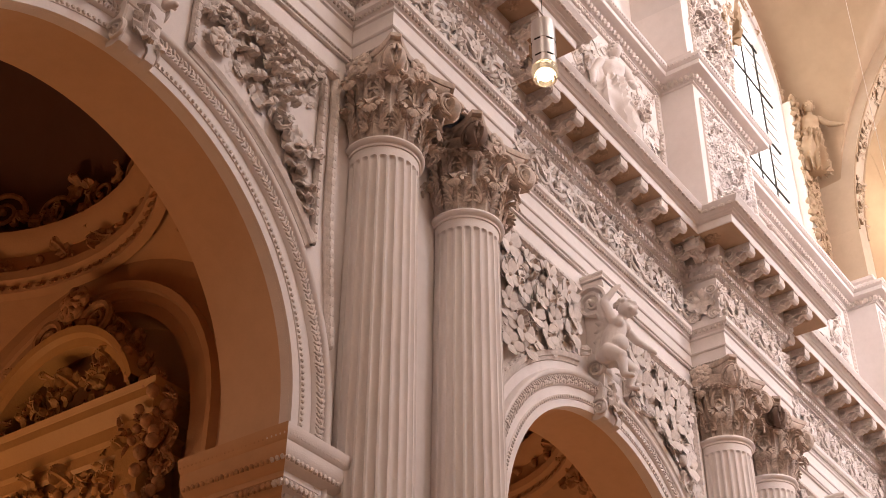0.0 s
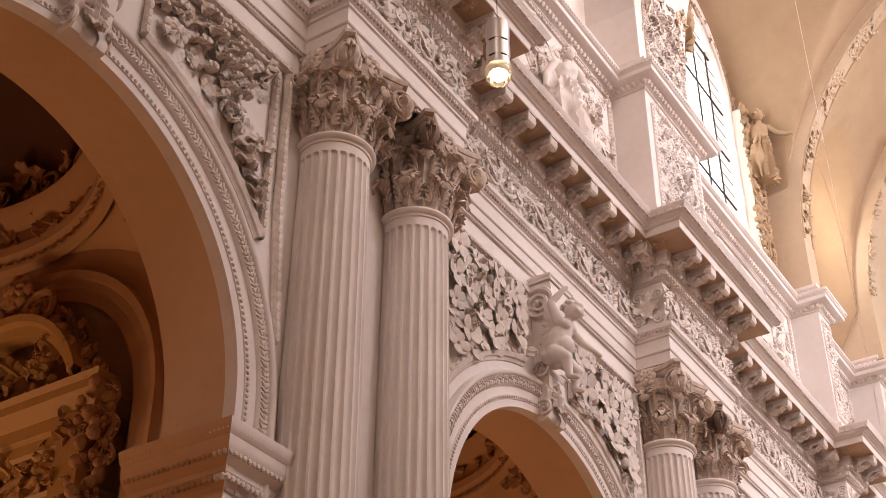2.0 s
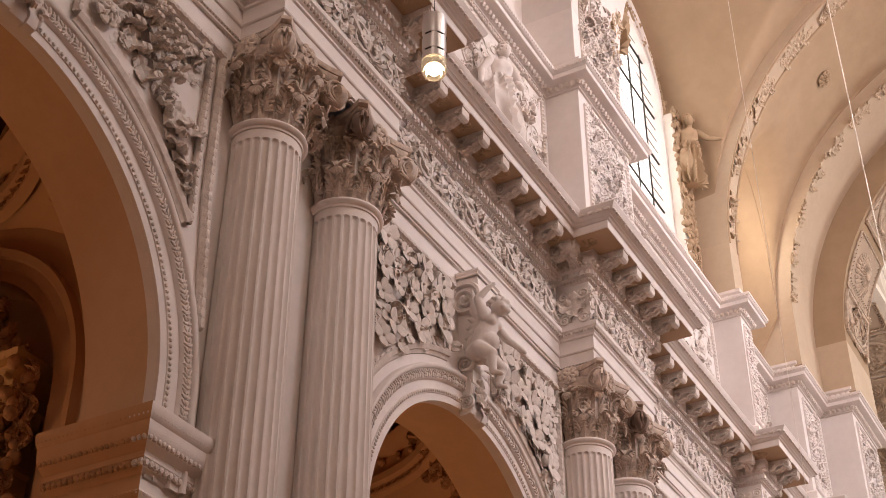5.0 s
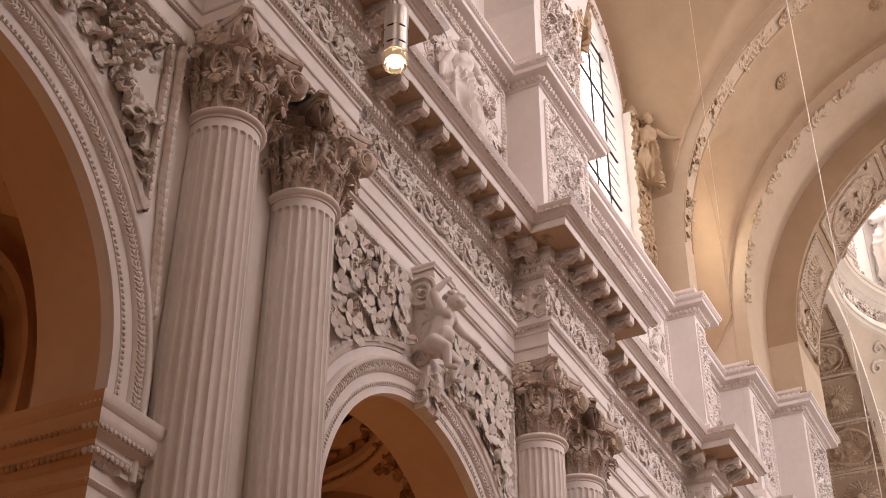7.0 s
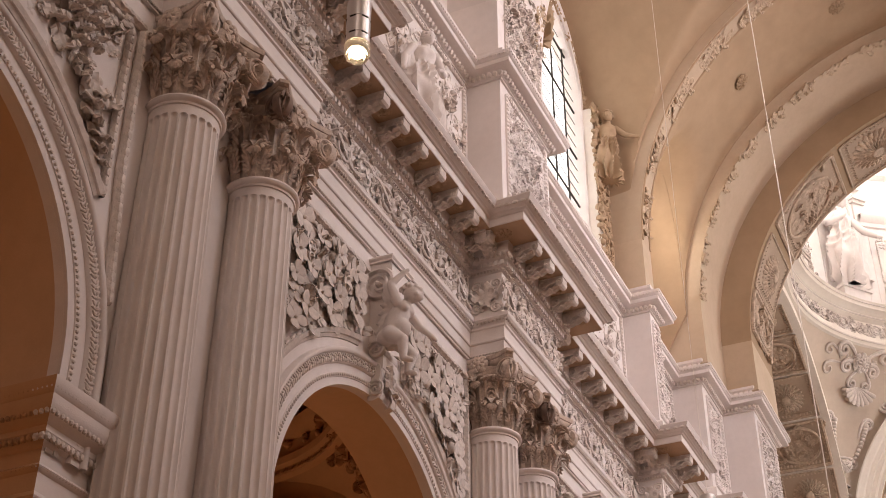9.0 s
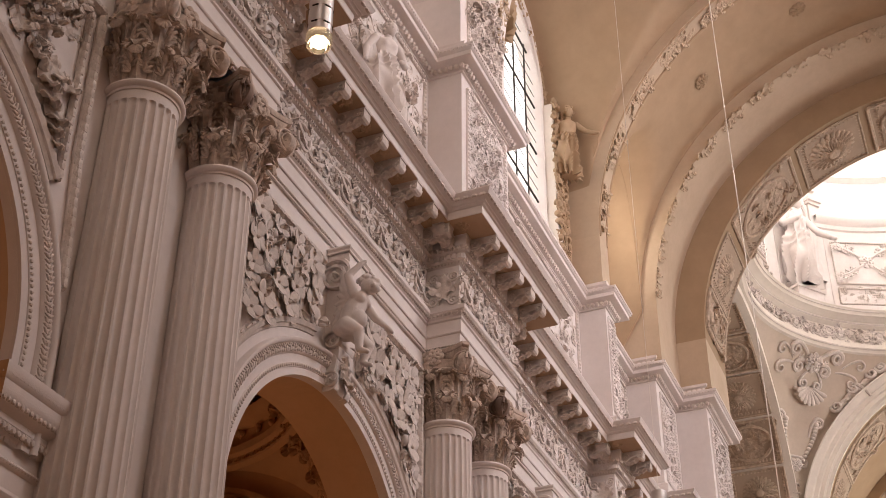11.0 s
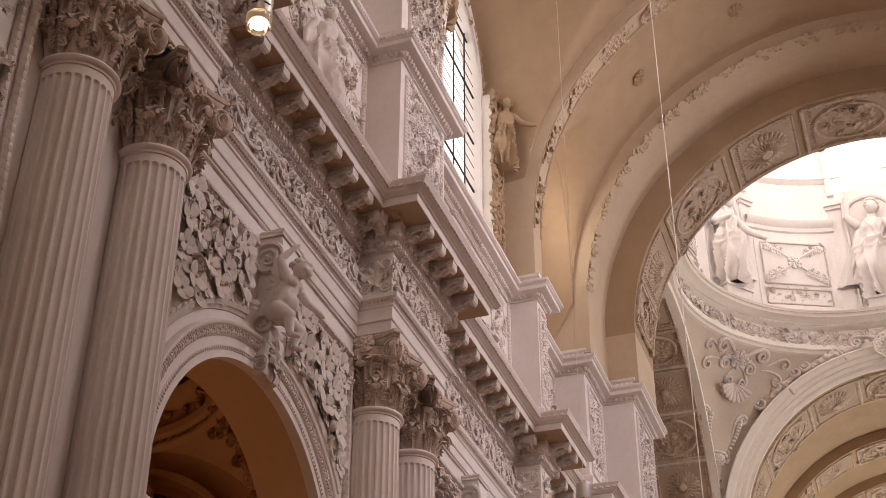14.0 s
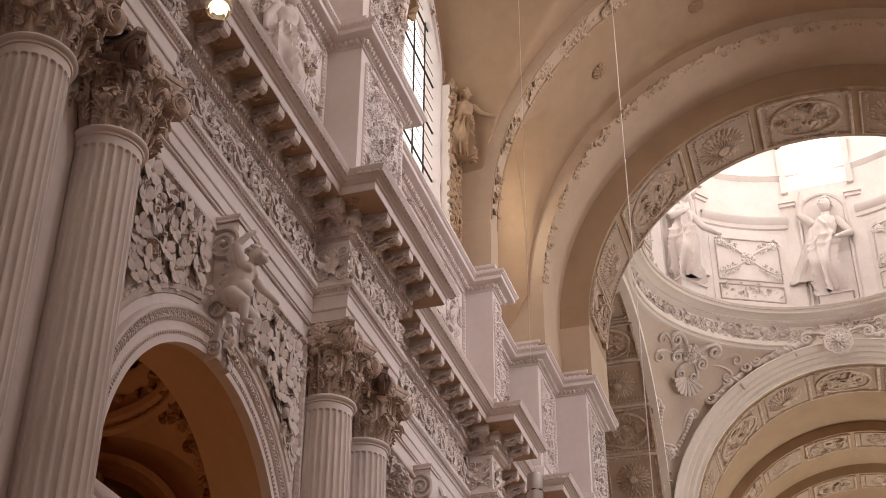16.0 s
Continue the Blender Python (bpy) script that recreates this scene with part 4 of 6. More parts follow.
def spandrel(cx, side, kind_of):
    """A carved panel between arch, column and architrave."""
    yf = WALL
    r_in = 3.72
    x_out = cx + side * 3.0
    x_in = cx + side * 0.78
    top = 13.38
    a0 = math.acos(0.78 / r_in)
    a1 = math.acos(3.0 / r_in)
    arc = [(cx + side * r_in * math.cos(a0 + (a1 - a0) * k / 14), yf - 0.04, ARCH_Z + r_in * math.sin(a0 + (a1 - a0) * k / 14)) for k in range(15)]
    outline = [(x_in, yf - 0.04, top)] + arc + [(x_out, yf - 0.04, top), (x_in, yf - 0.04, top)]
    ob = thing("spandrel_panel", (0, 0, 0), {"flowers": "white stucco spandrel panel packed with flowers and leaves", "leaves": "white stucco spandrel panel with one great acanthus spray"}[kind_of], "relief panel", "panels above the arches")
    part("frame", rod_frame(outline, 0.05), ORNAMENT, ob)
    ledge = [(r_in - 0.16, 0.0), (r_in - 0.15, 0.05), (r_in - 0.10, 0.07), (r_in - 0.09, 0.10), (r_in - 0.02, 0.12), (r_in, 0.09), (r_in + 0.01, 0.0)]
    part("ledge", Shape().grid([[(cx + side * r * math.cos(a0 + (a1 - a0) * k / 20), yf - o, ARCH_Z + r * math.sin(a0 + (a1 - a0) * k / 20)) for k in range(21)] for r, o in ledge]), ORNAMENT, ob)
    part("side_rod", rod_frame([(cx + side * 3.22, yf - 0.04, 13.5), (cx + side * 3.24, yf - 0.04, 11.4), (cx + side * 3.40, yf - 0.03, 9.6)], 0.06), ORNAMENT, ob)
    part("top_rod", rod_frame([(cx + side * 0.6, yf - 0.05, 13.55), (cx + side * 2.0, yf - 0.05, 13.55), (cx + side * 3.22, yf - 0.05, 13.55)], 0.06), ORNAMENT, ob)

    def inside(rng, margin=0.1):
        x = rng.uniform(0.78 + margin, 3.0 - margin)
        z = rng.uniform(ARCH_Z, top - margin)
        if math.hypot(x, z - ARCH_Z) < r_in + margin:
            return None
        return Vector((cx + side * x, yf, z)), Vector((1, 0, 0)), Vector((0, 0, 1))

    def filler(rng):
        g = inside(rng, 0.06)
        return None if g is None else (g[0] + Vector((0, -rng.uniform(0.05, 0.11), 0)), g[1], g[2])

    if kind_of == "flowers":
        bed = [(cx + side * 0.80, top)] + [(p[0], p[2]) for p in arc] + [(x_out, top)]
        part("bed", Shape().grid([[(x, yf - 0.06, z) for x, z in bed[1:-1]], [(x, yf - 0.06, top) for x, z in bed[1:-1]]]), ORNAMENT, ob)
        part("foliage", strew(Shape(), None, filler, 240, int(cx * 7 + side), [BLOOM, BLOOM, BLOOM, LEAF_L], 0.9, 1.25, 9, 0.9), ORNAMENT, ob, kind="stuff")
        rng = random.Random(int(cx * 3 + side))
        made = []
        meshes = [petal_flower(0.225, 4 + k % 2, k).mesh("flower", ORNAMENT) for k in range(3)]
        for _ in range(900):
            g = inside(rng, 0.17)
            if g is None or any((g[0] - q).length < 0.33 for q in made):
                continue
            made.append(g[0])
            m = basis(g[0] + Vector((0, -rng.uniform(0.13, 0.19), 0)), g[1], g[2], rng.uniform(0.85, 1.15)) @ Matrix.Rotation(rng.uniform(0, 6), 4, "Z") @ Matrix.Rotation(radians(rng.uniform(-16, 16)), 4, "X")
            part("flower", rng.choice(meshes), ORNAMENT, ob, m=m)
        fruit = ball(0.08, 0.10, 0.08, 12, 8).mesh("fruit", ORNAMENT)
        for k in range(2):
            g = None
            while g is None:
                g = inside(rng, 0.2)
            part("fruit", fruit, ORNAMENT, ob, m=basis(g[0] + Vector((0, -0.12, 0)), g[1], g[2], rng.uniform(0.8, 1.2)))
    else:
        great = lobed_leaf(0.46, 0.56, 150, 0.42, 3, 26, 19).mesh("great_leaf", ORNAMENT)
        mid = lobed_leaf(0.36, 0.48, 90, 0.35, 3, 18, 13).mesh("leaf", ORNAMENT)
        # two falls of curled leaves, a sheath beside them and a fan that runs into the corner
        for x0, z0, x1, z1 in ((1.66, 13.28, 2.10, 12.50), (1.98, 13.30, 2.36, 12.58)):
            for k in range(7):
                f = k / 6
                spot = Vector((cx + side * (x0 + (x1 - x0) * f ** 1.3), yf - 0.06 - 0.13 * math.sin(math.pi * (0.2 + 0.7 * f)), z0 + (z1 - z0) * f + 0.12))
                part("great_leaf", great, ORNAMENT, ob, m=basis(spot, (1, 0, 0), (0, 0, 1), 0.66 - 0.12 * f) @ Matrix.Rotation(radians((186 + (14 if k % 2 else -14) + 10 * f) * side), 4, "Z"))
        for k, (dx, dz, ang, sc) in enumerate(((1.50, 13.05, 196, 0.85), (1.60, 12.75, 208, 0.85), (1.80, 12.45, 224, 0.8), (2.10, 12.28, 250, 0.7), (2.42, 12.42, 150, 0.7),
                                              (2.30, 13.20, 232, 0.8), (2.38, 13.22, 250, 0.9), (2.45, 13.26, 266, 0.9), (1.30, 13.28, 160, 0.7), (1.12, 13.25, 190, 0.8), (0.95, 13.05, 175, 0.6))):
            part("great_leaf", great, ORNAMENT, ob, m=basis(Vector((cx + side * dx, yf - 0.05, dz)), (1, 0, 0), (0, 0, 1), sc, 0.75) @ Matrix.Rotation(radians(ang * side), 4, "Z"))
        part("ground_leaves", strew(Shape(), None, lambda g: inside(g, 0.12), 120, int(cx * 5), [LEAF_L, LEAF_S], 0.7, 1.0, 6, 0.35), ORNAMENT, ob, kind="stuff")
        for dx, z, ang, sc in [(-1.05, 13.2, 190, 0.8), (-0.95, 13.05, 150, 0.7), (-0.85, 13.2, 215, 0.7), (0.18, 12.25, 150, 0.9), (0.30, 12.3, 200, 0.9), (0.26, 12.15, 180, 1.0), (0.36, 11.95, 172, 1.0), (0.44, 11.8, 190, 1.0), (0.50, 11.6, 178, 0.85), (0.55, 11.4, 182, 0.7), (0.12, 12.2, 120, 0.6), (0.48, 12.2, 230, 0.7)]:
            part("leaf", mid, ORNAMENT, ob, m=basis(Vector((cx + side * (2.25 + dx), yf - 0.06, z)), (1, 0, 0), (0, 0, 1), sc) @ Matrix.Rotation(radians(ang * side), 4, "Z"))
        bud = rosette(0.2, 7, 2).mesh("bud", ORNAMENT)
        part("bud", bud, ORNAMENT, ob, m=basis(Vector((cx + side * 1.17, yf - 0.1, 12.58)), (1, 0, 0), (0, 0, 1)))
    return ob


spandrel(ARCHES[0], 1, "leaves")
spandrel(ARCHES[1], -1, "flowers")
spandrel(ARCHES[1], 1, "flowers")
spandrel(ARCHES[2], -1, "leaves")
spandrel(ARCHES[2], 1, "flowers")


def keystone(cx):
    """A tall S-shaped console over the crown of an arch, its foot lapping onto the arch."""
    ob = thing("keystone_console", (cx - 0.06, WALL, 0), "white scrolled keystone console with leaf below", "console", "keystones over the arches")
    s = Shape()
    prof = [(0.0, 13.80), (0.36, 13.80), (0.38, 13.70), (0.40, 13.45), (0.38, 13.2), (0.30, 13.02), (0.22, 12.85), (0.17, 12.65), (0.16, 12.45), (0.20, 12.25), (0.25, 12.1), (0.24, 11.92), (0.16, 11.84), (0.10, 11.75), (0.0, 11.45)]
    hw = 0.32
    s.grid([[(x * (1 - 0.022 * i), -o, z) for i, (o, z) in enumerate(prof)] for x in (-hw, -hw * 0.6, -hw * 0.5, hw * 0.5, hw * 0.6, hw)])
    s.f.append(tuple(range(len(prof))))
    s.f.append(tuple(5 * len(prof) + i for i in range(len(prof))))
    part("body", s, STUCCO, ob)
    big, small = spiral(0.32, 2.2, 0.15, 52).mesh("scroll", STUCCO), spiral(0.17, 2.0, 0.15, 36).mesh("small_scroll", STUCCO)
    for sx in (-1, 1):
        part("scroll", big, STUCCO, ob, m=basis((sx * (hw + 0.01), -0.17, 13.38), (0, -sx, 0), (0, 0, 1), 1.0, 1.9))
        part("small_scroll", small, STUCCO, ob, m=basis((sx * 0.29, -0.14, 12.22), (0, -sx, 0), (0, 0, 1), 1.0, 1.8))
        part("small_scroll", small, STUCCO, ob, m=basis((sx * 0.26, -0.14, 11.56), (0, -sx, 0), (0, 0, 1), 0.9, 1.8))
    roll = turned(0, 0, [(0.01, -0.28), (0.10, -0.28), (0.13, -0.20), (0.10, -0.12), (0.12, 0.0), (0.10, 0.12), (0.13, 0.20), (0.10, 0.28), (0.01, 0.28)], 24)
    part("roll", roll, STUCCO, ob, m=Matrix.Translation((0, -0.14, 12.22)) @ Matrix.Rotation(math.pi / 2, 4, "Y"))
    curve = ((0.0, 12.05), (0.14, 12.03), (0.21, 11.97), (0.235, 11.87), (0.22, 11.76), (0.185, 11.67), (0.19, 11.60), (0.225, 11.54), (0.235, 11.47), (0.20, 11.40), (0.12, 11.37), (0.0, 11.38))
    foot = Shape().grid([[(x, -o * k, z) for o, z in curve] for x, k in ((-0.25, 0.9), (-0.23, 1.0), (-0.11, 1.0), (-0.10, 0.86), (0.10, 0.86), (0.11, 1.0), (0.23, 1.0), (0.25, 0.9))])
    foot.f += [tuple(range(len(curve))), tuple(7 * len(curve) + k for k in range(len(curve)))]
    part("foot", foot, STUCCO, ob)
    lf = lobed_leaf(0.42, 0.72, 70, 0.6, 4).mesh("leaf", ORNAMENT)
    part("leaf", lf, ORNAMENT, ob, m=basis((0, -0.27, 12.05), (-1, 0, 0), (0, 0, -1), 0.8))
    cap = moulding([(-0.34, 0.0), (-0.34, -0.38), (0.34, -0.38), (0.34, 0.0)], [(0.0, 13.79), (0.02, 13.80), (0.02, 13.83), (0.05, 13.86), (0.05, 13.89), (-0.3, 13.90)])
    part("cap_moulding", cap, STUCCO, ob)


for c in ARCHES[:3]:
    keystone(c)

# ---- hanging lamps ----


def pendant(x, y, z, top):
    ob = thing("pendant_lamp", (x, y, z), "slim brushed-steel cylinder lamp, lit, hanging on a cable", "lamp", "lamps hanging in the nave")
    body = part("body", turned(0, 0, [(0.02, 0.62), (0.105, 0.62), (0.11, 0.60), (0.11, 0.38), (0.106, 0.375), (0.106, 0.36), (0.11, 0.355), (0.11, 0.19), (0.106, 0.185), (0.106, 0.17), (0.11, 0.165), (0.11, 0.09), (0.10, 0.085)], 32), STEEL, ob)
    part("glass_ring", turned(0, 0, [(0.112, 0.10), (0.118, 0.06), (0.118, 0.0), (0.10, -0.05), (0.06, -0.075)], 32), plain_glass, ob, "frosted amber glass ring")
    part("bulb", ball(0.062, 0.062, 0.05, 16, 8), BULB, ob, "glowing lamp bulb")
    part("cable", tube([(0, 0, 0.6), (0, 0, (top - z) / 2), (0, 0, top - z)], 0.004 if x < 20 else 0.013, 6), DARK if x < 10 else CABLE, ob)
    for zz in (0.177, 0.367):
        for k in range(6):
            a = 2 * math.pi * k / 6
            part("slot", Shape().box(0.104, 0.112, -0.03, 0.03, zz - 0.006, zz + 0.006), DARK, body, m=Matrix.Rotation(a, 4, "Z"))
    return ob


plain_glass = plain("amber_glass", (1.0, 0.86, 0.68), 0.2)
plain_glass.node_tree.nodes["Principled BSDF"].inputs["Transmission Weight"].default_value = 0.85
pendant(7.80, 4.50, 9.80, 31.2)
pendant(17.2, 4.05, 8.72, 31.2)
far_lamp = pendant(28.3, 4.0, 9.0, 31.2)

# ---- figures: plain modelled shapes ----


def limb(s, a, b, ra, rb):
    a, b = Vector(a), Vector(b)
    n = 5
    t = tube([a + (b - a) * k / n for k in range(n + 1)], [ra + (rb - ra) * k / n for k in range(n + 1)], 18)
    s.add(t.v, t.f)
    for p, r in ((a, ra), (b, rb)):
        k = ball(r, r, r, 18, 10)
        s.add(k.v, k.f, Matrix.Translation(p))


def blob(s, p, rx, ry, rz):
    k = ball(rx, ry, rz, 18, 10)
    s.add(k.v, k.f, Matrix.Translation(p))


def putto(cx):
    """A winged child astride the console, one arm thrown up, looking out into the nave.
    x runs along the wall, y out of it, z up from the console's roll."""
    s = Shape()
    for a, b, ra, rb in [
            ((0, 0.40, 0.40), (0, 0.48, 0.68), 0.19, 0.185), ((0, 0.48, 0.68), (0.02, 0.57, 0.90), 0.185, 0.15), ((0.02, 0.58, 0.92), (0.03, 0.66, 1.04), 0.08, 0.08),
            ((-0.15, 0.55, 0.93), (-0.24, 0.47, 1.25), 0.085, 0.07), ((-0.24, 0.47, 1.25), (-0.18, 0.66, 1.46), 0.068, 0.048), ((-0.18, 0.66, 1.46), (-0.15, 0.73, 1.52), 0.05, 0.035),
            ((0.17, 0.58, 0.92), (0.36, 0.70, 0.70), 0.085, 0.07), ((0.36, 0.70, 0.70), (0.54, 0.86, 0.56), 0.066, 0.046), ((0.54, 0.86, 0.56), (0.60, 0.90, 0.52), 0.048, 0.035),
            ((-0.12, 0.42, 0.36), (-0.16, 0.66, 0.18), 0.145, 0.105), ((-0.16, 0.66, 0.18), (-0.14, 0.68, -0.14), 0.095, 0.062), ((-0.14, 0.68, -0.16), (-0.13, 0.82, -0.22), 0.055, 0.042),
            ((0.12, 0.42, 0.36), (0.30, 0.62, 0.14), 0.145, 0.10), ((0.30, 0.62, 0.14), (0.26, 0.56, -0.18), 0.09, 0.06), ((0.26, 0.56, -0.18), (0.27, 0.70, -0.24), 0.052, 0.04)]:
        limb(s, (a[0], -a[1], a[2]), (b[0], -b[1], b[2]), ra, rb)
    for p, r in [((0, 0.55, 0.52), 0.17), ((-0.08, 0.33, 0.34), 0.15), ((0.08, 0.33, 0.34), 0.15), ((0.03, 0.74, 1.14), 0.155), ((0.03, 0.82, 1.08), 0.10), ((-0.05, 0.84, 1.08), 0.05), ((0.10, 0.85, 1.08), 0.05),
                 ((0.03, 0.91, 1.11), 0.026), ((0.03, 0.87, 1.19), 0.06), ((-0.09, 0.63, 0.86), 0.10), ((0.10, 0.64, 0.86), 0.10)]:
        blob(s, (p[0], -p[1], p[2]), r, r, r)
    g = random.Random(31)
    for _ in range(46):
        a, e = g.uniform(0, 2 * math.pi), g.uniform(0.15, 1.5)
        q = (0.03 + 0.165 * math.cos(a) * math.cos(e), -0.70 + 0.165 * math.sin(a) * math.cos(e), 1.17 + 0.155 * math.sin(e))
        blob(s, q, g.uniform(0.03, 0.05), g.uniform(0.03, 0.05), g.uniform(0.03, 0.045))
    # the wing against the console, feather by feather
    for k in range(8):
        f = k / 7
        root = Vector((-0.12 + 0.02 * k, -0.40 + 0.03 * f, 1.02 - 0.22 * f))
        tip = root + Vector((-0.06, 0.06 + 0.22 * f, 0.46 - 0.95 * f))
        limb(s, root, root + (tip - root) * 0.6, 0.065, 0.055)
        limb(s, root + (tip - root) * 0.6, tip, 0.052, 0.022)
    ob = tagged(new("putto_statue", s.mesh("putto_statue", STUCCO)), "white stucco winged child figure seated on the keystone", "statue", "child figures on the keystones")
    ob.matrix_world = pose(cx - 0.30, WALL, 12.06) @ Matrix.Diagonal((0.95, 0.97, 0.94, 1))
    mod = ob.modifiers.new("skin", "REMESH")
    mod.mode, mod.voxel_size, mod.use_smooth_shade = "VOXEL", 0.014, True
    sm = ob.modifiers.new("soften", "SMOOTH")
    sm.factor, sm.iterations = 0.5, 4


for c in ARCHES[:2]:
    putto(c)

def smooth_step(a, b, x):
    f = min(1.0, max(0.0, (x - a) / (b - a)))
    return f * f * (3 - 2 * f)


def draped_statue(place, turn, size, seed, arms, label, mat, name="draped_statue", group="", bare=False, sway=0.06, head_turn=0.3, cloak=1):
    """A standing figure: one lofted robe with deep falling folds, a rolled sash, a cloak to one side.
    x to its left, y forward, z up; about 1.85 high."""
    g = random.Random(seed)
    s = Shape()
    sections = [(0.0, 0.25, 0.19), (0.10, 0.25, 0.19), (0.45, 0.235, 0.19), (0.75, 0.24, 0.195), (0.95, 0.225, 0.18), (1.12, 0.17, 0.135), (1.28, 0.205, 0.15), (1.42, 0.225, 0.135), (1.50, 0.17, 0.10), (1.55, 0.07, 0.07), (1.64, 0.06, 0.062)]
    ph = [g.uniform(0, 6.28) for _ in range(4)]
    n = 84
    rows = []
    for i in range(76):
        z = 1.64 * i / 75
        k = max(j for j in range(len(sections) - 1) if sections[j][0] <= z + 1e-9)
        z0, x0, y0 = sections[k]
        z1, x1, y1 = sections[k + 1]
        f = (z - z0) / (z1 - z0)
        rx, ry = x0 + (x1 - x0) * f, y0 + (y1 - y0) * f
        skirt = 1 - smooth_step(0.95, 1.2, z)
        deep = 0.095 * skirt * (0.5 + 0.5 * (1 - z)) + 0.012 * (1 - smooth_step(1.40, 1.5, z)) * (0 if bare and z > 1.12 else 1)
        row = []
        for j in range(n):
            a = 2 * math.pi * j / n
            wave = 11 * a + 5.0 * z * math.sin(a + ph[0]) + 1.3 * math.sin(2 * a + 4 * z + ph[1])
            fold = 1 - 1.9 * abs(math.sin(wave / 2)) ** 0.7
            # the forward knee pushes the cloth smooth
            knee = math.exp(-((z - 0.55) / 0.22) ** 2 - ((math.cos(a - 1.15) - 1) / 0.28) ** 2)
            zc = 0.98 + 0.13 * math.sin(a + ph[2])
            sash = 0.055 * math.exp(-((z - zc) / 0.05) ** 2) + 0.035 * math.exp(-((z - zc + 0.12 + 0.05 * math.sin(a)) / 0.035) ** 2)
            chest = 0.03 * (math.exp(-((z - 1.33) / 0.07) ** 2 - ((a - 1.15) / 0.3) ** 2) + math.exp(-((z - 1.33) / 0.07) ** 2 - ((a - 1.99) / 0.3) ** 2))
            strap = 0 if bare else 0.03 * math.exp(-((z - 1.32 - 0.30 * math.cos(a)) / 0.035) ** 2) * (1 if math.sin(a) > 0 else 0.3)
            d = deep * fold * (1 - 0.75 * knee) + 0.07 * knee + sash + chest + strap
            row.append((sway * math.sin(math.pi * z / 1.3) + (rx + d) * math.cos(a), 0.02 * math.sin(3 * z) + (ry + d) * math.sin(a), z))
        rows.append(row)
    s.grid(rows, close_u=True)
    s.f.append(tuple(range(n)))
    hx = sway * math.sin(math.pi * 1.7 / 1.3)
    blob(s, (hx + 0.02 * head_turn, 0.04, 1.75), 0.10, 0.115, 0.14)
    blob(s, (hx + 0.10 * math.sin(head_turn), 0.04 + 0.10 * math.cos(head_turn), 1.72), 0.018, 0.022, 0.03)
    for _ in range(64):
        e = g.uniform(-0.5, 1.5)
        a = g.uniform(2.5, 6.95) if e < 0.55 else g.uniform(0, 6.28)
        blob(s, (hx + 0.105 * math.cos(a + head_turn) * math.cos(e), 0.025 + 0.115 * math.sin(a + head_turn) * math.cos(e), 1.775 + 0.125 * math.sin(e)), 0.034, 0.034, 0.030)
    for chain in arms:
        radii = [0.078, 0.062, 0.045, 0.035]
        for k, (a, b) in enumerate(zip(chain, chain[1:])):
            limb(s, a, b, radii[k], radii[k + 1])
    if cloak:
        # a long fall of cloth from the shoulder, rippled across its width
        rows = []
        for i in range(28):
            f = i / 27
            c = Vector((cloak * (0.20 + 0.22 * f + 0.07 * math.sin(4 * f + ph[3])), -0.03 + 0.05 * math.sin(5 * f), 1.45 - 1.12 * f))
            w = 0.07 + 0.14 * f
            row = []
            for k in range(24):
                a = 2 * math.pi * k / 24
                rip = 1 + 0.22 * math.sin(7 * a + 4 * f + ph[1])
                row.append((c.x + w * math.cos(a) * rip, c.y + 0.45 * w * math.sin(a) * rip, c.z))
            rows.append(row)
        s.grid(rows, close_u=True)
        s.f.append(tuple(range(24)))
        s.f.append(tuple(27 * 24 + k for k in range(24)))
    ob = tagged(new(name, s.mesh(name, mat)), label, "statue", group)
    ob.matrix_world = pose(*place, 0, 0, turn) @ Matrix.Diagonal((size, size, size, 1))
    return ob


RAISED = [(0.20, 0.0, 1.45), (0.36, 0.04, 1.62), (0.32, 0.10, 1.95), (0.30, 0.12, 2.03)]
AKIMBO = [(-0.22, 0.0, 1.43), (-0.40, -0.02, 1.16), (-0.24, 0.16, 1.02), (-0.18, 0.18, 1.0)]
REACHING = [(-0.21, 0.0, 1.43), (-0.38, 0.08, 1.22), (-0.56, 0.20, 1.10), (-0.63, 0.23, 1.09)]
FOLDED = [(0.21, 0.0, 1.43), (0.34, 0.06, 1.16), (0.16, 0.22, 1.24), (0.10, 0.24, 1.30)]
HANGING = [(0.22, 0.0, 1.43), (0.38, 0.02, 1.14), (0.44, 0.10, 0.86), (0.45, 0.12, 0.80)]
draped_statue((17.15, 8.45, 17.45), 150, 1.16, 1, [AKIMBO, HANGING], "white stucco soldier figure leaning on a shield", STUCCO, "attic_statue", bare=True, sway=0.08)
draped_statue((14.6, 8.5, 17.45), 165, 1.16, 2, [REACHING, FOLDED], "white stucco draped figure in the attic", STUCCO, "attic_statue", cloak=-1)
shield = tagged(new("shield", Shape().grid([[(0.42 * r * math.cos(2 * math.pi * k / 24), 0.62 * r * math.sin(2 * math.pi * k / 24), z) for k in range(24)] for r, z in ((1.0, -0.1), (1.0, 0.0), (0.93, 0.05), (0.88, 0.02), (0.5, 0.10), (0.02, 0.13))], close_u=True).mesh("shield", ORNAMENT)), "oval white stucco shield with a raised rim", "shield")
shield.matrix_world = basis((18.15, 8.62, 18.35), (1, 0.1, 0), (0.15, 0, 1))
draped_statue((29.62, 8.70, 24.75), 120, 1.32, 5, [RAISED, REACHING], "cream stucco angel figure with raised arm beside the window", VAULT, "window_statue", bare=True, cloak=0)
draped_statue((23.5, 8.45, 24.75), 195, 1.40, 6, [RAISED, REACHING], "cream stucco angel figure with raised arm beside the window", VAULT, "window_statue", bare=True, cloak=0)

# ---- attic panels ----


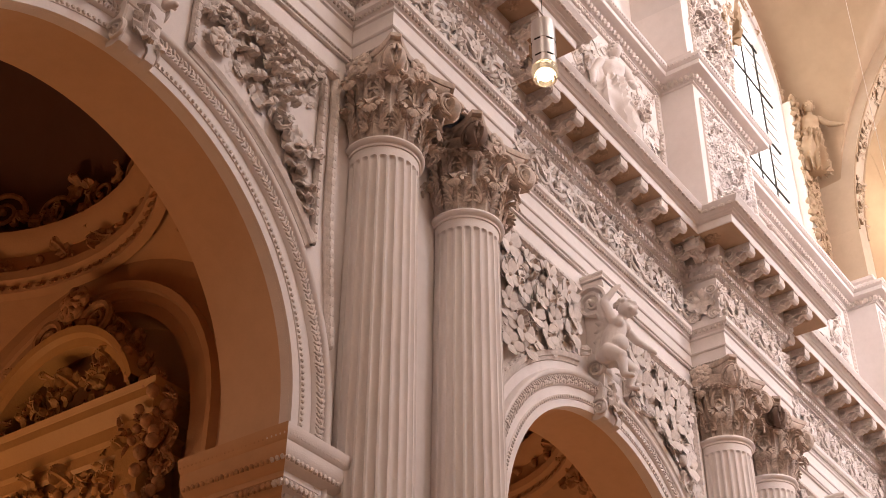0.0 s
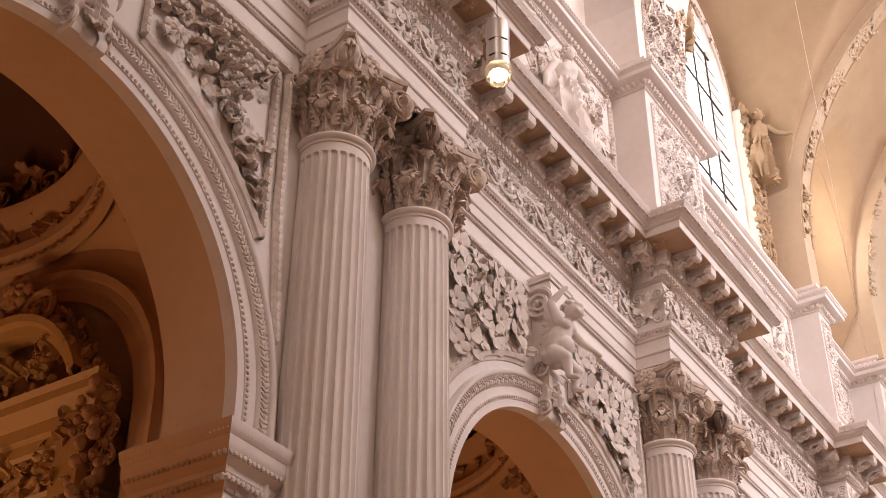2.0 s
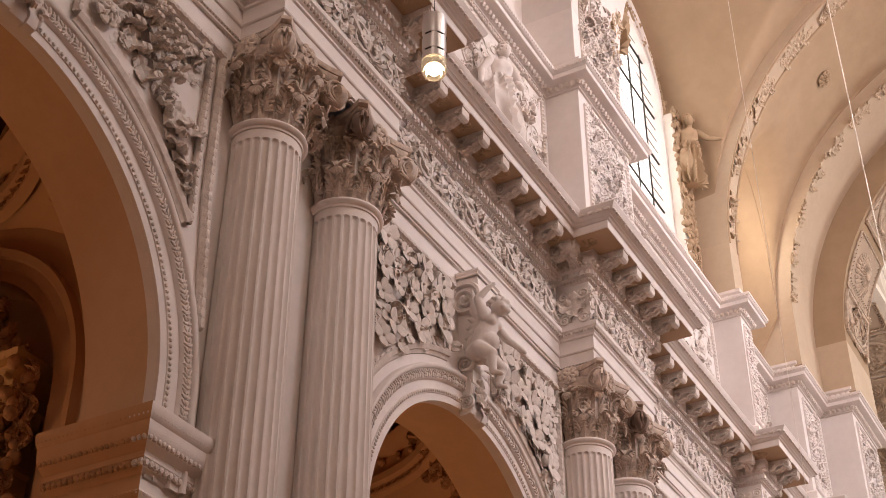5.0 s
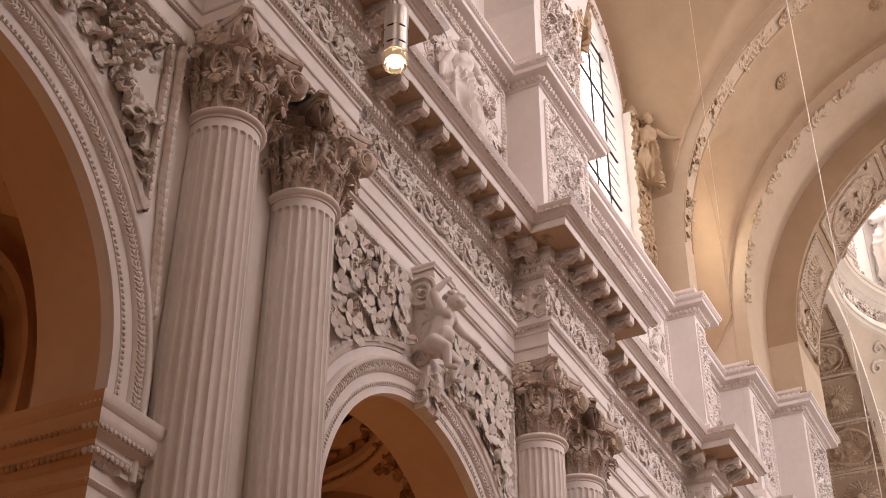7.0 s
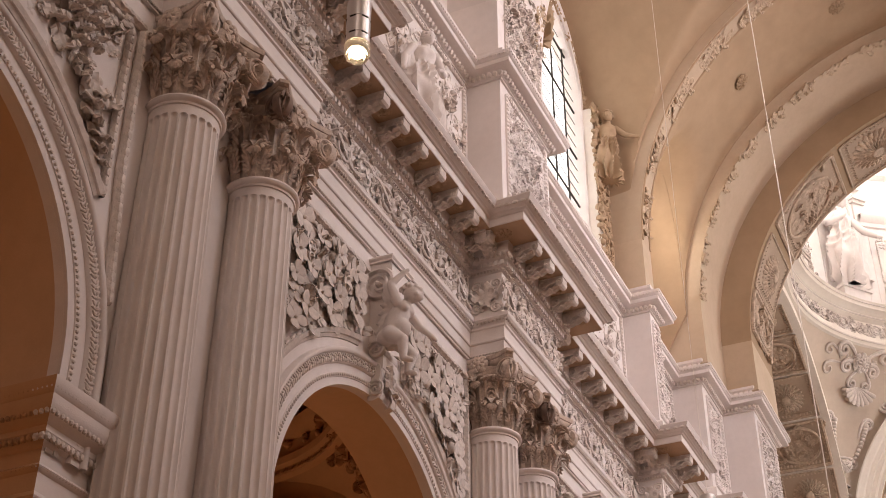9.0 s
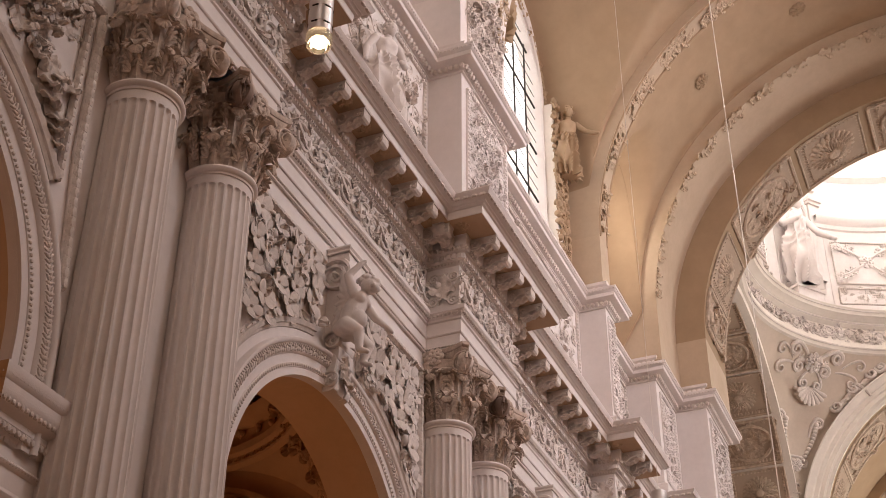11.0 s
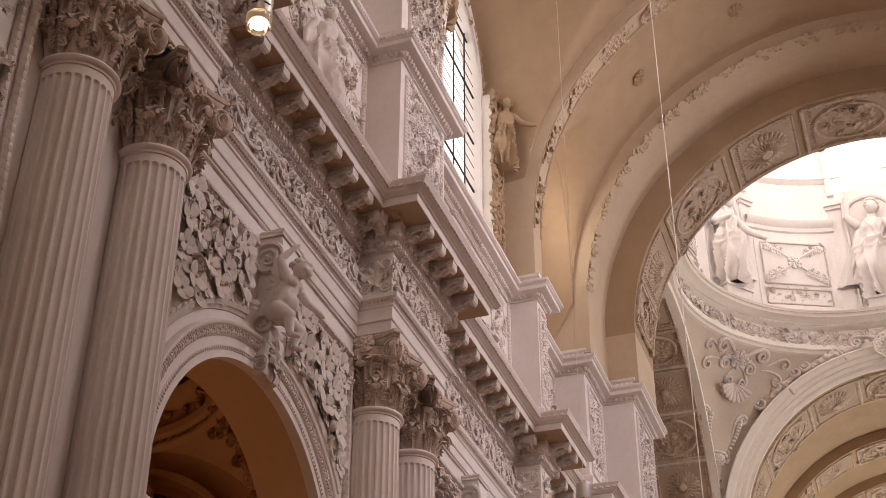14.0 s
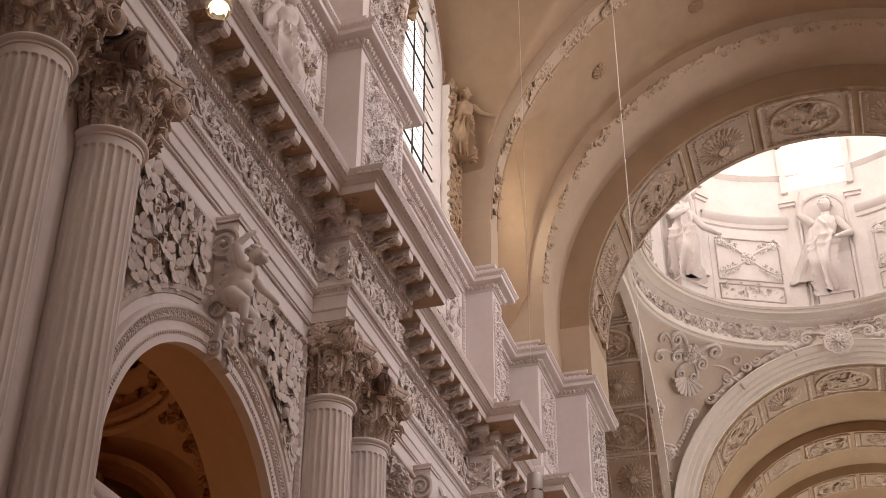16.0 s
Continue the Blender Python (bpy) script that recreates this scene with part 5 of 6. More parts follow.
def carved_panel(name, o, right, up, w, h, count, seed, label, mat=None, kinds=None, scale=(0.6, 1.0)):
    """A framed field filled with low carving; o is its lower corner."""
    o, r, u = Vector(o), Vector(right).normalized(), Vector(up).normalized()
    n = r.cross(u)
    mat = mat or ORNAMENT
    ob = thing(name, (0, 0, 0), label, "relief panel", "carved panels")
    fr = Shape()
    for a, b in ((o, o + r * w), (o + r * w, o + r * w + u * h), (o + r * w + u * h, o + u * h), (o + u * h, o)):
        t = tube([a + n * 0.02, (a + b) / 2 + n * 0.02, b + n * 0.02], 0.04, 6)
        fr.add(t.v, t.f)
        k = max(1, round((b - a).length / 0.11))
        for i in range(k):
            p = a + (b - a) * (i + 0.5) / k
            fr.add(EGG.v, EGG.f, basis(p + n * 0.05, r, u, 0.9))
    part("frame", fr, mat, ob)

    def ground(rng):
        return o + r * rng.uniform(0.14, w - 0.14) + u * rng.uniform(0.16, h - 0.16) + n * 0.0, r, u

    part("carving", strew(Shape(), None, ground, count, seed, kinds or [LEAF_L, LEAF_S, CURL, LEAF_L, BUD], scale[0], scale[1], 20, 0.7), mat, ob, kind="stuff")
    return ob


carved_panel("pilaster_relief", (20.32, 8.10, 17.62), (1, 0, 0), (0, 0, 1), 2.18, 2.78, 620, 11, "white carved trophy panel on an attic pilaster", STUCCO)
carved_panel("pilaster_relief", (10.47, 8.10, 17.62), (1, 0, 0), (0, 0, 1), 2.18, 2.78, 300, 12, "white carved trophy panel on an attic pilaster", STUCCO)
carved_panel("pilaster_relief", (30.33, 8.10, 17.62), (1, 0, 0), (0, 0, 1), 0.5, 2.78, 150, 13, "narrow white carved panel on an attic pilaster", STUCCO)
carved_panel("pilaster_relief", (34.95, 7.95, 17.62), (1, 0, 0), (0, 0, 1), 1.5, 2.78, 300, 14, "white carved panel on an attic pilaster", STUCCO)
carved_panel("pilaster_relief", (37.15, 7.00, 17.62), (1, 0, 0), (0, 0, 1), 2.15, 2.78, 450, 15, "white carved trophy panel on the crossing pier", STUCCO)
carved_panel("pilaster_relief", (20.45, 8.12, 21.6), (1, 0, 0), (0, 0, 1), 1.95, 3.6, 420, 16, "white carved leaf panel on the pier beside the window", kinds=[LEAF_L, LEAF_M, BUD, LEAF_L], scale=(0.8, 1.2))
# reliefs behind the attic figures
for x0, x1, seed in ((13.2, 19.8, 21), (23.1, 29.9, 22), (31.2, 34.4, 23)):
    carved_panel("attic_relief", (x0, 8.85, 17.55), (1, 0, 0), (0, 0, 1), x1 - x0, 2.95, round((x1 - x0) * 60), seed, "white stucco relief field of scrolls and leaves", kinds=[LEAF_M, CURL, LEAF_S, SCROLL_BIG, BLOOM])

# ---- clerestory windows ----


def leaded_window(cx, y):
    ob = thing("window_1" if cx > 20 else "window_2", (0, 0, 0), "tall arched window of leaded clear panes, bright with daylight", "window", kind="structure")
    hw, z0, zs, rise = 2.6, 22.1, 27.4, 2.3

    def head(x):
        return zs + rise * math.sqrt(max(0, 1 - ((x - cx) / hw) ** 2))

    for k in range(-2, 3):
        x = cx + k * hw * 2 / 5.6
        part("mullion", tube([(x, y, z0), (x, y, (z0 + head(x)) / 2), (x, y, head(x))], 0.026, 6), DARK, ob)
    z = z0
    k = 0
    while z < zs + rise - 0.2:
        half = hw if z < zs else hw * math.sqrt(max(0.0, 1 - ((z - zs) / rise) ** 2))
        part("glazing_bar", tube([(cx - half, y - 0.02, z), (cx, y - 0.02, z), (cx + half, y - 0.02, z)], 0.03 if k % 4 == 0 else 0.011, 5), DARK, ob)
        z += 0.42
        k += 1
    return ob


leaded_window(26.55, 9.52)
backdrop = tagged(new("backdrop", Shape().box(23.4, 29.7, 9.80, 9.82, 21.5, 30.5).mesh("backdrop", SKYLIGHT)), "bright overcast sky outside the window", "sky", kind="structure")

JAMBS = Shape().box(22.8, 24.2, 8.75, 9.34, 21.4, 27.6).box(29.2, 30.15, 9.0, 9.34, 21.4, 27.2)
structure("window_jambs", JAMBS, CREAM, "cream-white piers beside the clerestory window", "wall", False)
garlands = Shape()
rng = random.Random(31)
for x in (23.55, 29.65):
    for k in range(48):
        z = 21.6 + k * 0.122
        for _ in range(6):
            p = rng.choice((BUD, LEAF_S, BLOOM, BUD))
            garlands.add(p.v, p.f, basis((x + rng.uniform(-0.45, 0.45), 8.73 if x < 26 else 8.98, z), (1, 0, 0), (0, 0, 1), rng.uniform(0.9, 1.6)) @ Matrix.Rotation(rng.uniform(0, 6), 4, "Z"))
for k in range(70):
    a = math.pi * (k + 0.5) / 70
    x, z = 26.55 + 2.95 * math.cos(a), 27.4 + 2.62 * math.sin(a)
    for _ in range(2):
        p = rng.choice((BUD, LEAF_S, CURL))
        garlands.add(p.v, p.f, basis((x, 9.30, z), (1, 0, 0), (0, 0, 1), rng.uniform(0.7, 1.2)) @ Matrix.Rotation(rng.uniform(0, 6), 4, "Z"))
tagged(new("window_garland", garlands.mesh("window_garland", VAULT)), "cream stucco fruit garland round the window", "garland", kind="stuff")
structure("window_surround", arch_moulding(26.55, 27.4, 9.32, [(2.6, 0.0), (2.6, 0.06), (2.7, 0.08), (2.72, 0.04)], 0, math.pi, 48, 5.3), STUCCO, "white moulded window surround", "trim")
SILL = Shape().box(22.9, 30.1, 9.0, 9.34, 21.35, 22.0).box(22.85, 30.15, 8.9, 9.34, 22.0, 22.12)
structure("window_sill", SILL, STUCCO, "white ledge below the clerestory window", "sill")

# ---- leaf garlands on the vault ribs ----


def rib_garland(x, r, width, a0, a1, runs, seed, per=9):
    s = Shape()
    rng = random.Random(seed)
    for run in range(runs):
        b0 = a0 + (a1 - a0) * (run + 0.04) / runs
        b1 = a0 + (a1 - a0) * (run + 0.80) / runs
        n = round((b1 - b0) * r * per)
        for k in range(n):
            a = b0 + (b1 - b0) * k / n
            p = Vector((x + rng.uniform(-width, width), AXIS + r * math.cos(a), SPRING + r * math.sin(a)))
            piece = rng.choice((LEAF_L, LEAF_L, LEAF_S, BUD, CURL)) if width > 0.1 else rng.choice((LEAF_L, LEAF_S))
            s.add(piece.v, piece.f, basis(p, (1, 0, 0), (0, -math.sin(a), math.cos(a)), rng.uniform(0.7, 1.1), 0.8) @ Matrix.Rotation(math.pi + (0.7 if k % 2 else -0.7) + rng.uniform(-0.25, 0.25), 4, "Z"))
    return tagged(new("rib_garland", s.mesh("rib_garland", RIB)), "cream stucco leaf garland along a vault rib", "garland", "garlands on the ribs", "stuff")


rib_garland(30.58, 8.97, 0.22, radians(3), radians(177), 14, 41, 26)
rib_garland(34.72, 8.55, 0.05, radians(4), radians(176), 20, 42, 13)
rib_garland(22.5, 8.97, 0.15, radians(3), radians(177), 14, 43, 14)
for x, r in ((30.25, 8.96), (30.90, 8.96)):
    s = Shape()
    t = tube([(x, AXIS + r * math.cos(math.pi * k / 60), SPRING + r * math.sin(math.pi * k / 60)) for k in range(61)], 0.035, 6)
    s.add(t.v, t.f)
    structure("ceiling_rib_edge", s, VAULT, "cream plaster edge roll of a vault rib", "trim")
PLUG = rosette(0.28, 9, 2).mesh("vault_boss", VAULT)
for x, y in ((32.8, 5.2), (32.8, 2.0), (26.6, 2.4)):
    z = SPRING + math.sqrt((9.0 if x > 31 else VR) ** 2 - (y - AXIS) ** 2)
    nrm = Vector((0, AXIS - y, SPRING - z)).normalized()
    b = tagged(new("vault_boss", PLUG), "small cream stucco boss on the vault", "boss", "bosses on the vault")
    b.matrix_world = basis((x, y, z), (1, 0, 0), nrm.cross(Vector((1, 0, 0))))

# ---- crossing arches: framed coffers with sunflowers and ovals ----
SUNFLOWER = rosette(0.56, 24, 3)


def coffer(place, right, up, w, h, oval, seed, mat, bow=0.0):
    """A framed panel on an arch soffit of radius bow (0: flat)."""
    ob = thing("arch_coffer", (0, 0, 0), "framed arch coffer with an oval of fruit and leaves" if oval else "framed arch coffer with a sunflower rosette", "relief panel", "coffers of the great arches")
    o, r, u = Vector(place), Vector(right).normalized(), Vector(up).normalized()
    n = r.cross(u)

    def at(a, b, lift=0.0):
        rise = b * b / (2 * bow) if bow else 0.0
        return o + r * a + u * b + n * (rise + lift)

    fr = Shape()
    corners = [(-1, -1), (1, -1), (1, 1), (-1, 1)]
    for (a0, b0), (a1, b1) in zip(corners, corners[1:] + corners[:1]):
        line = [at(w * (a0 + (a1 - a0) * k / 8), h * (b0 + (b1 - b0) * k / 8), 0.03) for k in range(9)]
        t = tube(line, 0.07 if oval else 0.035, 6)
        fr.add(t.v, t.f)
        m = 0 if not oval and bow > 7.7 else round(2 * (w if a0 != a1 else h) / 0.17)
        for i in range(m):
            f = (i + 0.5) / m
            fr.add(LEAF_S.v, LEAF_S.f, basis(at(w * 0.9 * (a0 + (a1 - a0) * f), h * 0.9 * (b0 + (b1 - b0) * f), 0.02), r, u, 0.8))
    part("frame", fr, mat, ob)
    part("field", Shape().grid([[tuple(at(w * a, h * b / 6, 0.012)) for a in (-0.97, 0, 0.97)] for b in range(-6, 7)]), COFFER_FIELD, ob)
    if oval:
        part("oval_rim", tube([at(w * 0.78 * math.cos(2 * math.pi * k / 28), h * 0.78 * math.sin(2 * math.pi * k / 28), 0.03) for k in range(29)], 0.07, 6), mat, ob)

        def ground(rng):
            a, q = rng.uniform(0, 6.28), math.sqrt(rng.uniform(0, 1)) * 0.68
            return at(w * q * math.cos(a), h * q * math.sin(a)), r, u

        part("fruit", strew(Shape(), None, ground, 70, seed, [BLOOM, LEAF_M, BUD, BLOOM], 1.0, 1.6, 15, 0.6), mat, ob, kind="stuff")
        part("corner_leaves", strew(Shape(), None, lambda g: (at(w * g.choice((-0.82, 0.82)), h * g.choice((-0.82, 0.82))), r, u), 14, seed + 1, [LEAF_M, CURL], 0.8, 1.2, 15, 0.6), mat, ob, kind="stuff")
    else:
        part("sunflower", SUNFLOWER, mat, ob, m=basis(o + n * 0.02, r, u, min(w, h) / 0.72, 0.6), kind="stuff")
    return ob


def coffered_arch(x0, x1, r, seed, angles=((89.5, 1, 1.48), (67, 0, 1.15), (44.5, 1, 1.48), (23, 0, 0.98), (9, 1, 0.7), (112, 0, 1.15), (134, 1, 1.48))):
    for k, (deg, oval, h) in enumerate(angles):
        a = radians(deg)
        p = (0.5 * (x0 + x1), AXIS + (r - 0.01) * math.cos(a), SPRING + (r - 0.01) * math.sin(a))
        coffer(p, (1, 0, 0), (0, -math.sin(a), math.cos(a)), (x1 - x0) * 0.42, h, oval, seed + k, CARVED_CREAM, r)


CARVED_CREAM = plaster("cream_carving", (0.58, 0.45, 0.34), (0.40, 0.29, 0.21), grain=30.0, bump=0.4, mottle=0.35, patch=4.0)
# darker colour replaces the shade of a recess; the field itself isn't sunk
COFFER_FIELD = plaster("coffer_shade_plaster", (0.46, 0.35, 0.26), (0.30, 0.21, 0.15), grain=20.0, bump=0.5)
coffered_arch(36.85, 39.6, 7.62, 60)
coffered_arch(55.4, 58.2, 6.95, 80)
# the transept arch's eastern reveal
for k, (deg, oval) in enumerate(((84, 0), (68, 1), (52, 0), (36, 1), (20, 0), (5, 1))):
    a = radians(deg)
    coffer((CX + 7.6 * math.cos(a), 8.5, SPRING - 0.2 + 7.6 * math.sin(a)), (0, -1, 0), (-math.sin(a), 0, math.cos(a)), 1.15, 0.95, oval, 95 + k, CARVED_CREAM, 7.6)
for k, z in enumerate((20.8, 18.6)):
    coffer((55.1, 8.5, z), (0, -1, 0), (0, 0, 1), 1.15, 0.95, k % 2 == 0, 105 + k, CARVED_CREAM)
structure("wall_transept_reveal", Shape().box(55.12, 55.6, 7.0, 10.0, 0, SPRING - 0.1), VAULT, "cream plaster reveal of the transept arch", "wall")

# choir arch face mouldings and further choir ribs
FACE = [(6.95, 0.0), (6.95, 0.10), (7.10, 0.11), (7.12, 0.17), (7.16, 0.20), (7.17, 0.24), (7.34, 0.26), (7.37, 0.36), (7.53, 0.40), (7.56, 0.50), (7.60, 0.54), (7.74, 0.58), (7.80, 0.66), (7.86, 0.66), (7.90, 0.30)]
structure("ceiling_arch_trim", Shape().grid([[(55.4 - o, AXIS + r * math.cos(math.pi * k / 80), SPRING + r * math.sin(math.pi * k / 80)) for k in range(81)] for r, o in FACE]), CREAM, "white moulded face of the choir arch", "trim")
for x in (62.4, 67.5):
    s = half_round(x, x + 1.9, 6.95, SPRING)
    for xx in (x, x + 1.9):
        s.grid([[(xx, AXIS + r * math.cos(math.pi * k / 64), SPRING + r * math.sin(math.pi * k / 64)) for k in range(65)] for r in (6.95, 8.0)])
    structure("ceiling_choir_rib", s, VAULT, "cream plaster choir rib", "arch")
    for k, deg in enumerate((40, 60, 80, 100, 120)):
        a = radians(deg)
        coffer((x + 0.95, AXIS + 6.94 * math.cos(a), SPRING + 6.94 * math.sin(a)), (1, 0, 0), (0, -math.sin(a), math.cos(a)), 0.78, 1.05, k % 2 == 0, int(x) + k, CARVED_CREAM, 6.94)

# ---- drum ring carving ----
ring_carving = Shape()
rng = random.Random(71)
for k in range(150):
    a = radians(-75 + 165 * k / 150)
    out = Vector((-math.cos(a), -math.sin(a), 0))
    side = Vector((math.sin(a), -math.cos(a), 0))
    c = Vector((CX, AXIS, 31.6)) - out * 7.76
    if k % 4 == 0:
        ring_carving.add(SCROLL_BIG.v, SCROLL_BIG.f, basis(c, side, (0, 0, 1 if k % 8 else -1), 1.0))
        ring_carving.add(BLOOM.v, BLOOM.f, basis(c + out * 0.04, side, (0, 0, 1), 0.9))
    for _ in range(4):
        p = rng.choice((LEAF_M, LEAF_S, CURL))
        ring_carving.add(p.v, p.f, basis(c + side * rng.uniform(-0.12, 0.12) + Vector((0, 0, rng.uniform(-0.28, 0.28))), side, (0, 0, 1), rng.uniform(0.6, 1.0)) @ Matrix.Rotation(rng.uniform(0, 6), 4, "Z"))
rc = part("ring_carving", ring_carving, ORNAMENT, drum_ring, kind="stuff")
beads = Shape()
for k in range(520):
    a = radians(-75 + 165 * k / 520)
    for r, z, sc in ((7.60, 32.14, 1.0), (7.18, 32.53, 0.8), (7.66, 30.93, 0.8)):
        beads.add(EGG.v, EGG.f, basis((CX + r * math.cos(a), AXIS + r * math.sin(a), z), (math.sin(a), -math.cos(a), 0), (0, 0, 1), sc))
part("bead_rows", beads, ORNAMENT, drum_ring, kind="stuff")

# ---- drum wall: niches with figures, panels between ----


def drum_frame(deg, r=7.85):
    a = radians(deg)
    return Vector((CX + r * math.cos(a), AXIS + r * math.sin(a), 0)), Vector((math.sin(a), -math.cos(a), 0)), Vector((-math.cos(a), -math.sin(a), 0))


for deg in (-55.5, -2, 51.5):
    o, side, out = drum_frame(deg)
    niche = thing("niche", (0, 0, 0), "white arched niche surround on the drum wall", "niche", "niches round the drum", "structure")
    arc = [o + side * 1.05 * math.cos(math.pi * k / 20) + Vector((0, 0, 37.9 + 1.05 * math.sin(math.pi * k / 20))) + out * 0.02 for k in range(21)]
    part("niche_arch", tube([o + side * 1.05 + Vector((0, 0, 32.7))] + arc + [o - side * 1.05 + Vector((0, 0, 32.7))], 0.10, 6), STUCCO, niche)
    for sx in (-1, 1):
        s = Shape()
        c = o + side * 1.5 * sx
        s.add(*(lambda b: (b.v, b.f))(Shape().box(-0.28, 0.28, 0, 6.0, -0.4, 0.16)), basis(c + Vector((0, 0, 32.6)), side, (0, 0, 1)))
        part("pilaster", s, STUCCO, niche, smooth=False)
        s = Shape().box(-0.4, 0.4, 0, 0.14, -0.3, 0.36).box(-0.36, 0.36, -0.16, 0, -0.3, 0.26)
        s2 = Shape().add(s.v, s.f, basis(c + Vector((0, 0, 38.6)), side, (0, 0, 1)))
        part("pilaster_cap", s2, STUCCO, niche, smooth=False)
    plinth = Shape().add(*(lambda b: (b.v, b.f))(Shape().box(-0.72, 0.72, 0, 0.5, -0.3, 0.62).box(-0.8, 0.8, 0.5, 0.62, -0.3, 0.7)), basis(o + Vector((0, 0, 32.64)), side, (0, 0, 1)))
    part("plinth", plinth, STUCCO, niche, smooth=False)
    p = o + out * 0.34
    arms = [REACHING, FOLDED] if deg > 20 else [AKIMBO, RAISED]
    draped_statue((p.x, p.y, 33.26), deg + 90, 2.72, int(deg) + 90, arms, "white stucco draped figure standing in a drum niche", STUCCO, "drum_statue", "figures round the drum", cloak=1 if deg < 20 else -1, sway=0.09)
DRUM_LEAF = lobed_leaf(0.24, 0.42, 70, 0.4, 3, 12, 9).mesh("leaf", STUCCO)
DRUM_KNOT = rosette(0.22, 5, 2).mesh("knot", STUCCO)
for deg in (-28.5, 25.5, 78.5):
    o, side, out = drum_frame(deg, 7.8)
    s = Shape()
    for z0, z1, w, oo in ((32.64, 33.1, 1.95, 0.20), (33.1, 36.9, 1.78, 0.10)):
        b = Shape().box(-w, w, z0, z1, -0.6, oo)
        s.add(b.v, b.f, basis(drum_frame(deg, 7.75)[0], side, (0, 0, 1)))
    structure("drum_pier", s, STUCCO, "white raised wall field between drum niches", "wall", False)
    o = o + out * 0.16
    carved_panel("drum_relief", o - side * 1.5 + Vector((0, 0, 34.25)), side, (0, 0, 1), 3.0, 2.2, 0, int(deg) + 200, "white drum panel with ribbons and branches", scale=(1.0, 1.7))
    c = o + Vector((0, 0, 35.45))
    spray = thing("drum_trophy", (0, 0, 0), "white stucco crossed branches round a rosette", "relief", "reliefs on the drum")
    part("rosette", rosette(0.36, 7, 2), STUCCO, spray, m=basis(c + out * 0.03, side, (0, 0, 1)))
    for sx in (-1, 1):
        ends = [c + side * (sx * q * 1.2) + Vector((0, 0, q * 0.75 + 0.10 * math.sin(3 * q))) + out * 0.03 for q in [k / 5 - 1 for k in range(11)]]
        part("branch", tube(ends, 0.05, 6), STUCCO, spray)
        for k, q in enumerate(ends):
            for t in (-1, 1):
                if k % 10 < 9 and abs(k - 5) > 1:
                    part("leaf", DRUM_LEAF, STUCCO, spray, m=basis(q, side, (0, 0, 1), 0.9) @ Matrix.Rotation(-sx * math.pi / 3.2 + t * 0.6 + (math.pi if k < 5 else 0), 4, "Z"))
        part("knot", DRUM_KNOT, STUCCO, spray, m=basis(ends[10], side, (0, 0, 1)))
    carved_panel("drum_relief", o - side * 1.5 + Vector((0, 0, 33.2)), side, (0, 0, 1), 3.0, 0.8, 16, int(deg) + 300, "low white drum panel with leaf scrolls", kinds=[LEAF_M, LEAF_L], scale=(0.9, 1.3))
    s = Shape()
    rows = []
    for oo, z in ((0, 37.2), (0.1, 37.25), (0.1, 37.45), (0.25, 37.6), (0.28, 37.8), (0.0, 37.85)):
        row = []
        for k in range(13):
            q, _, ot = drum_frame(deg - 15.5 + 31 * k / 12, 7.9)
            row.append(tuple(q + ot * oo + Vector((0, 0, z))))
        rows.append(row)
    structure("drum_cornice", s.grid(rows), STUCCO, "white moulded cornice on the drum wall", "cornice")

# ---- pendentive ornaments ----


def pendentive_point(deg, r):
    a = radians(deg)
    big = 7.92 * math.sqrt(2)
    p = Vector((CX + r * math.cos(a), AXIS + r * math.sin(a), SPRING - 0.2 + math.sqrt(max(0, big * big - r * r))))
    nrm = (Vector((CX, AXIS, SPRING - 0.2)) - p).normalized()
    side = Vector((math.sin(a), -math.cos(a), 0))
    return p, side, side.cross(nrm) * -1, nrm


def fan_shell(r, ribs=9):
    """A scallop shell, hinge up, its ribs spreading downwards."""
    s = Shape()
    rows = []
    for i in range(12):
        q = i / 11
        row = []
        for k in range(ribs * 6 + 1):
            f = k / (ribs * 6)
            a = math.pi * (1.06 + 0.88 * f)
            rib_h = abs(math.sin(math.pi * ribs * f)) ** 0.6
            rr = r * q * (0.86 + 0.14 * rib_h * q)
            row.append((rr * math.cos(a), rr * math.sin(a), r * (0.16 * math.sin(math.pi * q * 0.75) + 0.10 * rib_h * q + 0.22 * q * q)))
        rows.append(row)
    s.grid(rows)
    return s.grid([[(x, y, -0.05) for x, y, z in rows[-1]], rows[-1]])


def curl(turns, r, thick):
    """A ribbon end: a short tail that winds up into a scroll."""
    pts, rad = [], []
    for i in range(30):
        f = i / 29
        if f < 0.4:
            pts.append((-r * 3.0 * (1 - f / 0.4) , r - 0.9 * r * (1 - f / 0.4) ** 2, 0.0))
        else:
            q = (f - 0.4) / 0.6
            a = math.pi / 2 - 2 * math.pi * turns * q
            pts.append((r * (1 - 0.8 * q) * math.cos(a), r * (1 - 0.8 * q) * math.sin(a), 0.05 * q))
        rad.append(thick * (0.25 + 0.75 * math.sin(math.pi * min(1.0, 0.15 + 0.8 * f))))
    return tube(pts, rad, 8)


